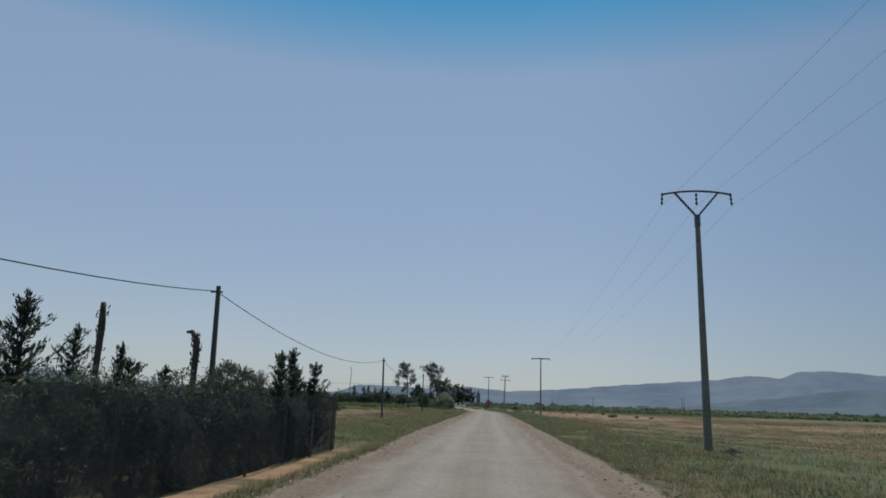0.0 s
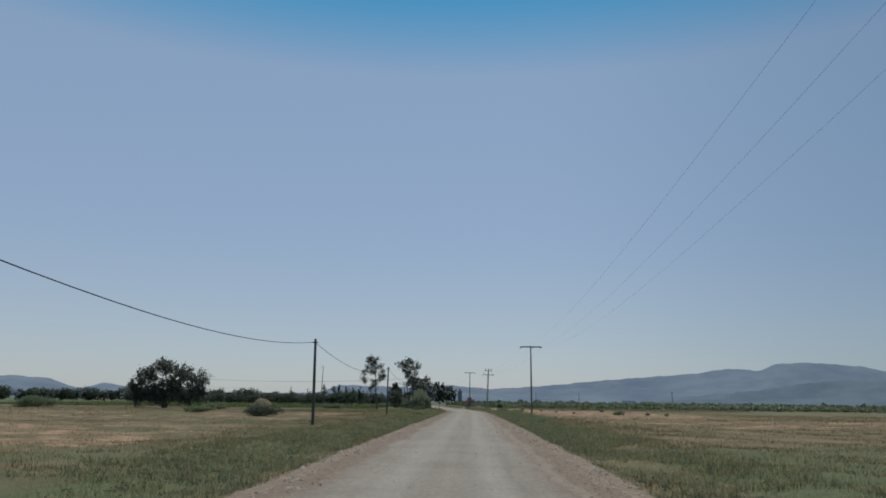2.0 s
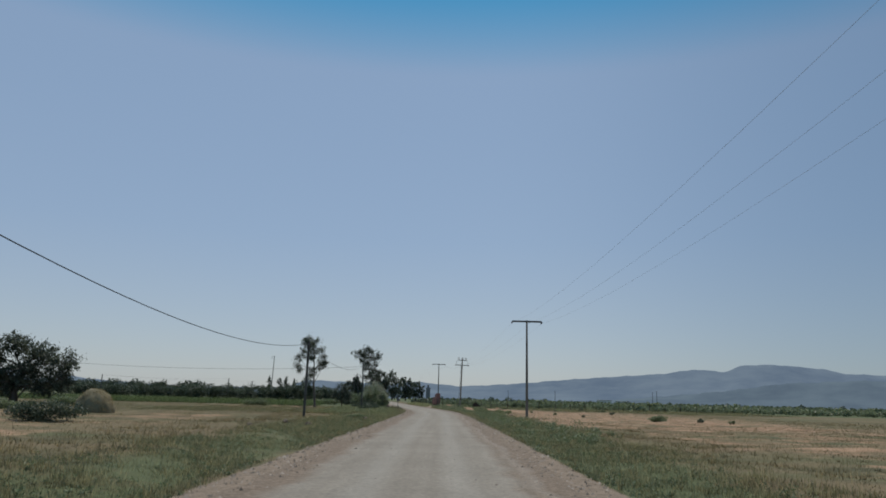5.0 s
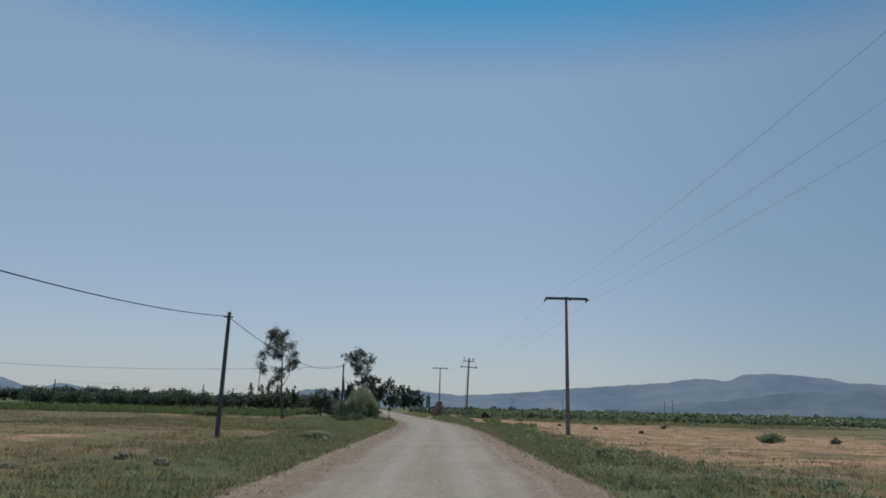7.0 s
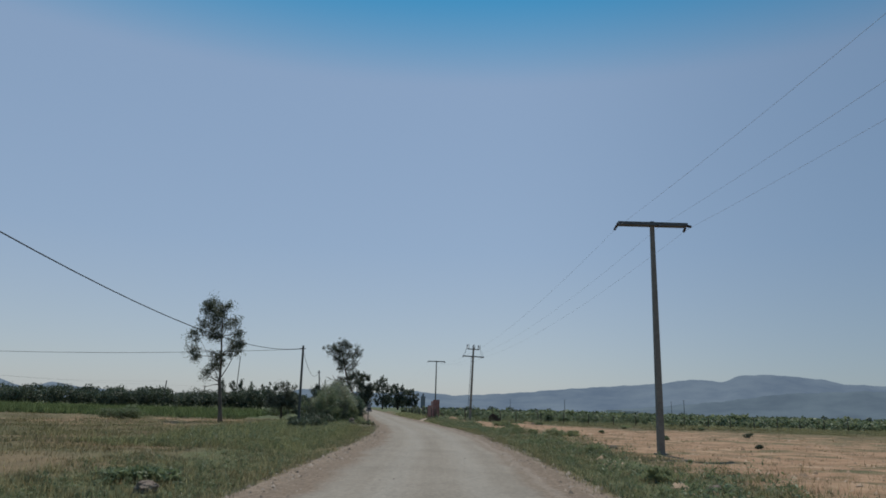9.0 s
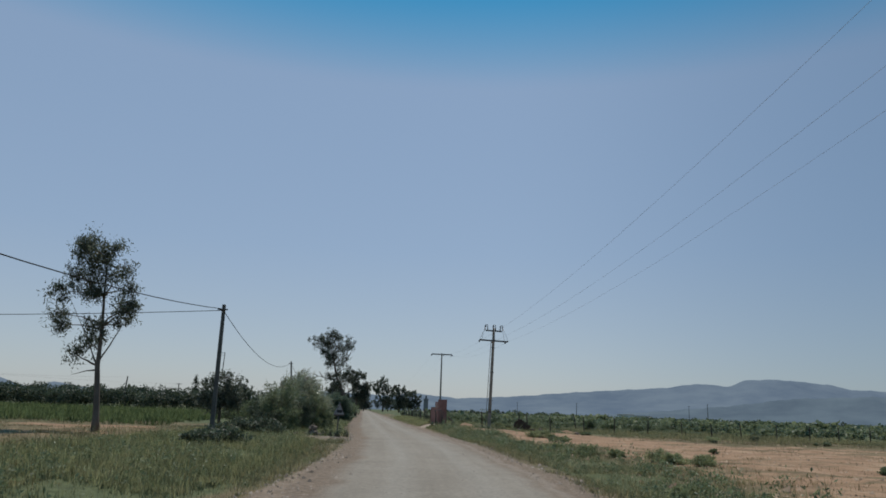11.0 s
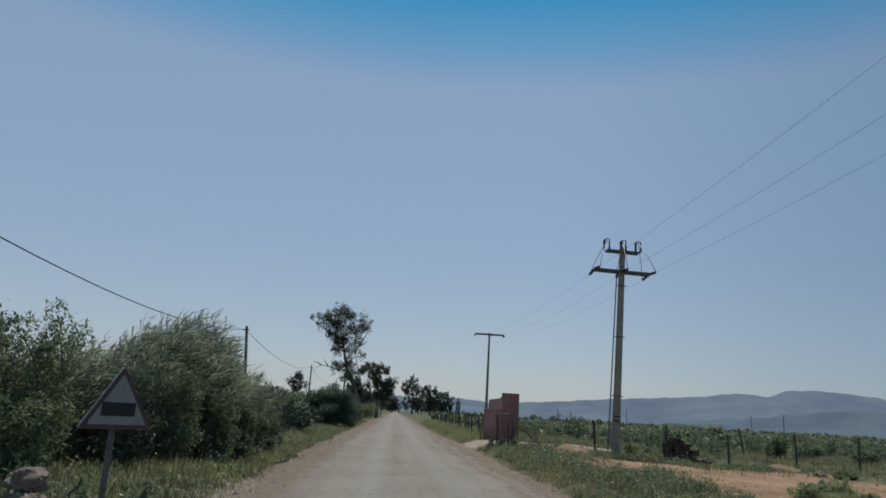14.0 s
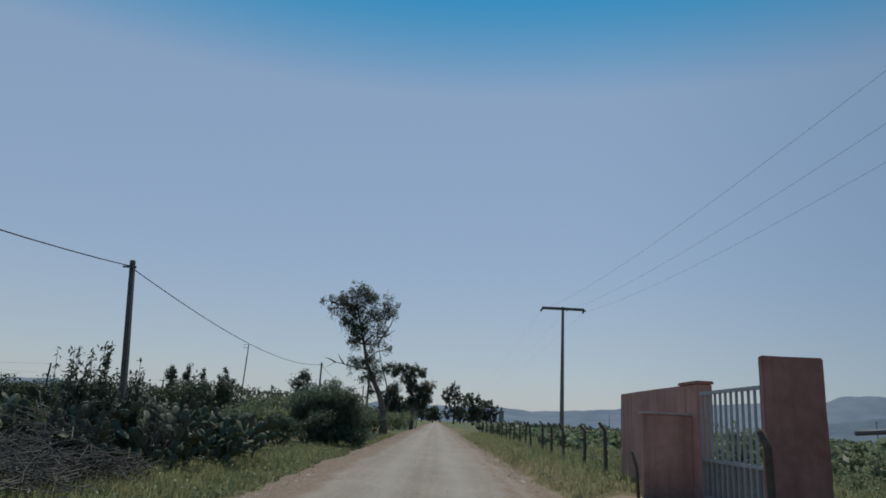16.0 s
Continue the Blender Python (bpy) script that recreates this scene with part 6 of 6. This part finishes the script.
VINES = [vine_mesh(k) for k in range(6)]
stem_me = tubes_mesh("stem", [([(0, 0, -0.1), (0.05, 0, 0.35), (0, 0.02, 0.7)], [0.045, 0.035, 0.02])], M_BARK, 5)
rng = np.random.default_rng(77)
count = 0
far_v, far_f, off = [], [], 0
y = 168.4
for row in range(36):
    y += 2.1 if row < 8 else 3.4
    for k in range(60):
        x = 1.4 + k * 1.7 + rng.normal() * 0.4 - (0.106 * (y - 165)) * 0.9
        yy = y + rng.normal() * 0.6
        if rng.random() < 0.33 + 0.32 * (math.sin(x * 0.31 + row * 1.3) * math.sin(x * 0.17 + 1) > 0.4):
            continue
        s = rng.uniform(0.38, 1.08) * (0.8 if row < 3 else 1.0) * (1.45 if rng.random() < 0.12 else 1.0)
        if row < 7 and x < 26:
            e = empty("vine_bush", (x, yy, gz(x, yy)), "low leafy green vine bush in a vineyard row", "vine", "vineyard", rng.uniform(0, 360))
            e.scale = (s * 0.8, s * 0.8, s * rng.uniform(0.85, 1.15))
            obj("stem", stem_me, e)
            obj("canopy", VINES[count % 6][0], e)
            count += 1
        else:
            me = VINES[(row + k) % 6][1]
            co = np.empty(len(me.vertices) * 3, np.float32)
            me.vertices.foreach_get("co", co)
            co = co.reshape(-1, 3)
            a = rng.uniform(0, 6.28)
            ro = np.array([[math.cos(a), -math.sin(a), 0], [math.sin(a), math.cos(a), 0], [0, 0, 1]])
            far_v.append(co @ ro.T * s + np.array([x, yy, gz(x, yy)]))
            far_f.append(np.arange(len(co)).reshape(-1, 4) + off)
            off += len(co)
tagged(obj("vineyard", mesh_of("vineyard", np.concatenate(far_v), np.concatenate(far_f), M_VINE)), "rows of low green vine bushes reaching far back", "vineyard", kind="stuff")


def grass_field(name, label, n, xy, h, w, mat, seed, blades=6, tuft=0.06, bent=False):
    """n tufts; xy(rng, n) gives their places."""
    rng = np.random.default_rng(seed)
    x, y = xy(rng, n)
    z = ground_z(x, y)
    m = len(x)
    tr = np.repeat(tuft * rng.uniform(0.5, 1.6, m), blades)
    bx = np.repeat(x, blades) + rng.normal(size=m * blades) * tr
    by = np.repeat(y, blades) + rng.normal(size=m * blades) * tr
    bz = np.repeat(z, blades) - 0.01
    hs = np.repeat(rng.lognormal(-0.1, 0.35, m), blades) * h * rng.uniform(0.45, 1.2, m * blades)
    a = rng.uniform(0, 2 * math.pi, m * blades)
    lean = hs * rng.uniform(0.1, 0.85, m * blades)
    dx, dy = np.cos(a), np.sin(a)
    ww = w * rng.uniform(0.6, 1.4, m * blades)
    base = np.stack([bx, by, bz], 1)
    side = np.stack([-dy * ww, dx * ww, 0 * ww], 1)
    tip = base + np.stack([dx * lean, dy * lean, hs], 1)
    if bent:
        mid = base + np.stack([dx * lean * 0.3, dy * lean * 0.3, hs * 0.65], 1)
        v = np.stack([base - side, base + side, mid + side * 0.7, tip, mid - side * 0.7], 1).reshape(-1, 3)
        c = 5
    else:
        v = np.stack([base - side, base + side, tip], 1).reshape(-1, 3)
        c = 3
    f = np.arange(len(v)).reshape(-1, c)
    me = mesh_of(name, v, f, mat)
    me.polygons.foreach_set("use_smooth", [True] * len(me.polygons))
    nn = rng.normal(size=(len(f), 3)) * 0.3
    nn[:, 2] = 1.0
    me.normals_split_custom_set_from_vertices(np.repeat(unit(nn), c, axis=0).tolist())
    tagged(obj(name, me), label, "grass", kind="stuff")


def weed_field(name, label, n, xy, r, ll, lw, mat, seed, per=16):
    """Leafy weeds, each a loose dome of small leaves."""
    rng = np.random.default_rng(seed)
    x, y = xy(rng, n)
    z = ground_z(x, y)
    m = len(x)
    rr = np.repeat(r * rng.lognormal(-0.1, 0.45, m), per)
    d = unit(rng.normal(size=(m * per, 3)))
    d[:, 2] = np.abs(d[:, 2]) * 1.1
    c = np.stack([np.repeat(x, per), np.repeat(y, per), np.repeat(z, per)], 1) + d * (rr * rng.random(m * per) ** 0.4)[:, None]
    v, f = leaves(c, ll, lw, rng, -0.3)
    tagged(obj(name, mesh_of(name, v, f, mat)), label, "weeds", kind="stuff")


def strip(u0, u1, y0, y1, patch=0.0):
    def pick(rng, n):
        y = rng.uniform(y0, y1, n)
        u = rng.uniform(u0, u1, n)
        x = centre(y) + u
        keep = np.ones(n, bool)
        b, l, g = cover(x, y)
        keep &= rng.random(n) > np.maximum(b * 1.15, g * 1.3)
        if patch:
            keep &= (wave(x * 0.8, y * 0.8) + rng.normal(size=n) * 0.4) > patch - 1
        return x[keep], y[keep]
    return pick


grass_field("verge_grass", "green grass on the road verge", 24000, strip(2.4, 7.6, 8, 160, 0.2), 0.15, 0.0048, M_GRASS, 500, 12, 0.11)
grass_field("verge_grass", "green grass on the road verge", 20000, strip(-8, -3.1, 24, 140, 0.2), 0.14, 0.0048, M_GRASS, 501, 12, 0.11)
weed_field("verge_weeds", "leafy green weeds on the road verge", 4200, strip(3.2, 6.6, 10, 160, 0.5), 0.15, 0.055, 0.020, M_BUSH, 520, 30)
weed_field("verge_weeds", "leafy green weeds on the road verge", 3400, strip(-7.5, -3.4, 24, 140, 0.6), 0.13, 0.055, 0.020, M_BUSH, 521, 30)
grass_field("verge_grass", "green grass between road and garden fence", 1600, strip(-3.75, -2.9, 2, 27), 0.10, 0.0042, M_GRASS, 514, 13, 0.08)
grass_field("sand_grass", "dry grass streaks on the sandy ground", 8000, strip(6, 40, 84, 162, 0.2), 0.11, 0.008, M_FIELD, 515, 8, 0.22)
grass_field("lush_grass", "lush green grass and herbs before the bushes", 13000, strip(-11.5, -4.4, 110, 150, 0.1), 0.19, 0.007, M_LUSH, 517, 10, 0.16)
grass_field("weedy_grass", "olive weeds and dry grass before the crop", 7000, strip(-26, -9.5, 108, 150, 0.3), 0.17, 0.008, M_GRASS, 529, 9, 0.2)
weed_field("lush_weeds", "tall leafy green weeds before the bushes", 1500, strip(-11, -5.0, 110, 147, 0.5), 0.24, 0.09, 0.034, M_BUSH, 526, 20)
weed_field("sand_weeds", "larger green weeds where verge meets sand", 900, strip(4.2, 8.0, 74, 160, 0.6), 0.27, 0.10, 0.036, M_BUSH, 522, 46)
grass_field("dry_verge_grass", "yellowed dry grass along the verge", 7000, strip(3.1, 11, 8, 160, 0.9), 0.17, 0.0042, M_DRY, 502, 12, 0.08)
grass_field("dry_verge_grass", "yellowed dry grass along the verge", 7000, strip(-12, -3.3, 27, 145, 0.9), 0.16, 0.0042, M_DRY, 503, 12, 0.08)
grass_field("tall_grass", "lush grass before the roadside fence", 9500, strip(1.9, 8.5, 168.0, 225), 0.19, 0.0065, M_LUSH, 504, 10, 0.16)
grass_field("dry_fence_grass", "yellowed grass before the roadside fence", 800, strip(2.0, 8.0, 168.0, 215, 0.6), 0.17, 0.005, M_DRY, 516, 12, 0.14)
weed_field("fence_weeds", "leafy weeds among the grass by the fence", 1600, strip(2.3, 8.5, 169.5, 215, 0.5), 0.16, 0.08, 0.03, M_BUSH, 525)
grass_field("tall_grass", "weedy grass under the reeds and bushes", 9500, strip(-7.0, -3.5, 142, 220), 0.17, 0.0055, M_LUSH, 505, 12, 0.15)
weed_field("bank_weeds", "leafy weeds under the reeds and bushes", 2200, strip(-7.4, -3.8, 142, 220), 0.17, 0.08, 0.03, M_BUSH, 523)
grass_field("yellow_grass", "yellowed grass along the road edge", 2800, strip(-6.2, -3.1, 141, 225, 0.6), 0.14, 0.0045, M_DRY, 506, 14, 0.12)
grass_field("gate_grass", "low green grass on the bank before the gateway", 6500, strip(2.1, 10.0, 142, 162.6, 0.2), 0.13, 0.005, M_LUSH, 507, 12, 0.1)
weed_field("gate_weeds", "tufted green weeds on the bank before the gateway", 1500, strip(2.3, 9.0, 142, 162.2, 0.4), 0.17, 0.075, 0.028, M_BUSH, 524, 34)
grass_field("field_grass", "rough grass over the open field", 17000, strip(-30, -6.5, 20, 145, 0.1), 0.085, 0.007, M_FIELD, 508, 9, 0.26)
grass_field("far_field_grass", "rough grass over the far field", 9000, strip(-70, -30, 20, 170, 0.1), 0.14, 0.02, M_FIELD, 518, 5, 0.4)
grass_field("field_grass", "rough grass over the open field", 17000, strip(5.5, 28, 12, 100, 0.1), 0.085, 0.007, M_FIELD, 509, 9, 0.26)
grass_field("far_field_grass", "rough grass over the far field", 9000, strip(28, 75, 12, 120, 0.1), 0.14, 0.02, M_FIELD, 519, 5, 0.4)
grass_field("field_weeds", "green weeds over the open field", 8000, strip(-45, -6.5, 20, 150, 0.8), 0.10, 0.008, M_GRASS, 512, 8, 0.22)
grass_field("field_weeds", "green weeds over the open field", 8000, strip(5.5, 45, 12, 100, 0.8), 0.10, 0.008, M_GRASS, 513, 8, 0.22)
grass_field("crop", "bright green crop in the far field", 24000, strip(-95, -15.5, 150, 226), 0.42, 0.03, M_CROP, 510, 6, 0.25)
grass_field("vineyard_grass", "yellow-green grass and weeds between the vines", 14000, strip(4.6, 36, 167, 190, 0.2), 0.2, 0.009, M_GRASS, 527, 7, 0.2)
weed_field("vineyard_weeds", "leafy green weeds between the vines", 2200, strip(4.6, 30, 166.5, 184, 0.4), 0.2, 0.085, 0.032, M_BUSH, 528, 30)
grass_field("fence_grass", "yellow-green grass at the foot of the vineyard fence", 11000, strip(9, 55, 151.0, 171, 0.2), 0.22, 0.009, M_GRASS, 511, 6, 0.16)

sr = np.random.default_rng(9)
for i in range(11):
    x, y = sr.uniform(5.5, 26), sr.uniform(84, 158)
    r = sr.uniform(0.16, 0.38)
    shrub("sand_shrub", x, y, "small dark scrub plant on sandy ground", [(0, 0, r * 0.5, r, r, r * 0.55)], 420, 0.11, 0.04, M_DARKBUSH if i % 2 else M_BUSH, 600 + i, group="sand scrub", stems=3)


def pebbles(name, label, n, pick, size, mat, seed):
    """Loose gravel: small four-sided stones, too many to count."""
    rng = np.random.default_rng(seed)
    u, y = pick(rng, n)
    x = centre(y) + u
    on_road = np.abs(u - lane(y)) < 2.9
    z = np.where(on_road, -0.012 - 0.006 * (u - lane(y)) ** 2 + bank_z(u, y), ground_z(x, y))
    s = size * rng.lognormal(0, 0.45, n)
    a = rng.uniform(0, 6.28, n)
    base = []
    for k in range(3):
        w = a + k * 2.094
        base.append(np.stack([x + np.cos(w) * s, y + np.sin(w) * s, z - 0.004], 1))
    top = np.stack([x + rng.normal(size=n) * s * 0.3, y + rng.normal(size=n) * s * 0.3, z + s * rng.uniform(0.5, 1.0, n)], 1)
    v = np.stack([*base, top], 1).reshape(-1, 3)
    i = np.arange(n) * 4
    f = np.concatenate([np.stack([i, i + 1, i + 3], 1), np.stack([i + 1, i + 2, i + 3], 1), np.stack([i + 2, i, i + 3], 1)])
    tagged(obj(name, mesh_of(name, v, f, mat)), label, "gravel", kind="stuff")


def both_edges(rng, n):
    s = np.where(rng.random(n) < 0.5, -1, 1)
    y = rng.uniform(0, 235, n)
    return s * rng.normal(2.75, 0.42, n) + lane(y), y


pebbles("shoulder_gravel", "loose brown gravel along the road shoulders", 18000, both_edges, 0.024, M_PEBBLE, 700)
pebbles("road_gravel", "scattered small stones on the road", 5000, lambda r, n: (r.uniform(-2.6, 2.6, n), r.uniform(0, 235, n)), 0.012, M_PEBBLE, 701)

pebbles("sand_clods", "small orange clods and stones on the bare sand", 15000, lambda r, n: (5.0 + 26.0 * r.random(n) ** 1.5, r.uniform(88, 161, n)), 0.024, M_CLOD, 702)
pebbles("sand_stones", "scattered larger stones on the bare sand", 500, lambda r, n: (5.0 + 20.0 * r.random(n) ** 1.3, r.uniform(92, 161, n)), 0.055, M_CLOD, 703)
pebbles("apron_gravel", "loose gravel on the dirt before the reeds", 5000, lambda r, n: (-3.0 - 4.5 * r.random(n) ** 1.4, r.uniform(138, 148, n)), 0.022, M_PEBBLE, 704)


def entrance_track():
    """Pale dirt track from the road to the gate and on along the vineyard fence."""
    x = np.concatenate([np.linspace(-4.2, 3, 60), np.linspace(3.06, 5.2, 40)])
    yc, hw = track_line(x)
    v, f = [], []
    for i in range(100):
        for k in range(25):
            t = k / 12 - 1
            y = yc[i] + t * hw[i]
            du = x[i] - float(centre(y))
            rag = noise.noise(Vector((x[i] * 1.1, y * 1.1, 3.0))) + 0.5 * noise.noise(Vector((x[i] * 3.1, y * 3.1, 8.0)))
            z = gz(x[i], y) + 0.028 - 0.05 * t * t + 0.03 * rag - 0.09 * float(sstep(2.3, 1.3, du))
            v.append((x[i], y, z))
    for i in range(99):
        for k in range(24):
            a = i * 25 + k
            f.append((a, a + 25, a + 26, a + 1))
    me = mesh_of("track", v, f, M_TRACK)
    me.polygons.foreach_set("use_smooth", [True] * len(me.polygons))
    tagged(obj("track", me), "pale packed dirt track leading past the gateway", "track", kind="structure")


entrance_track()


def flower_heads(name, label, n, xy, mat, seed):
    """Tiny blossoms on the verge weeds."""
    rng = np.random.default_rng(seed)
    x, y = xy(rng, n)
    c = np.stack([x, y, ground_z(x, y) + rng.uniform(0.08, 0.3, len(x))], 1)
    v, f = leaves(c, 0.045, 0.04, rng, 0.0)
    tagged(obj(name, mesh_of(name, v, f, mat)), label, "flowers", kind="stuff")


flower_heads("verge_flowers", "small pale yellow flower heads among roadside weeds", 700, strip(-6.8, -3.7, 142, 215), M_FLOWER, 950)
flower_heads("bank_flowers", "small pale flower heads on the bank before the gateway", 500, strip(2.8, 8.5, 146, 162), M_FLOWER, 951)
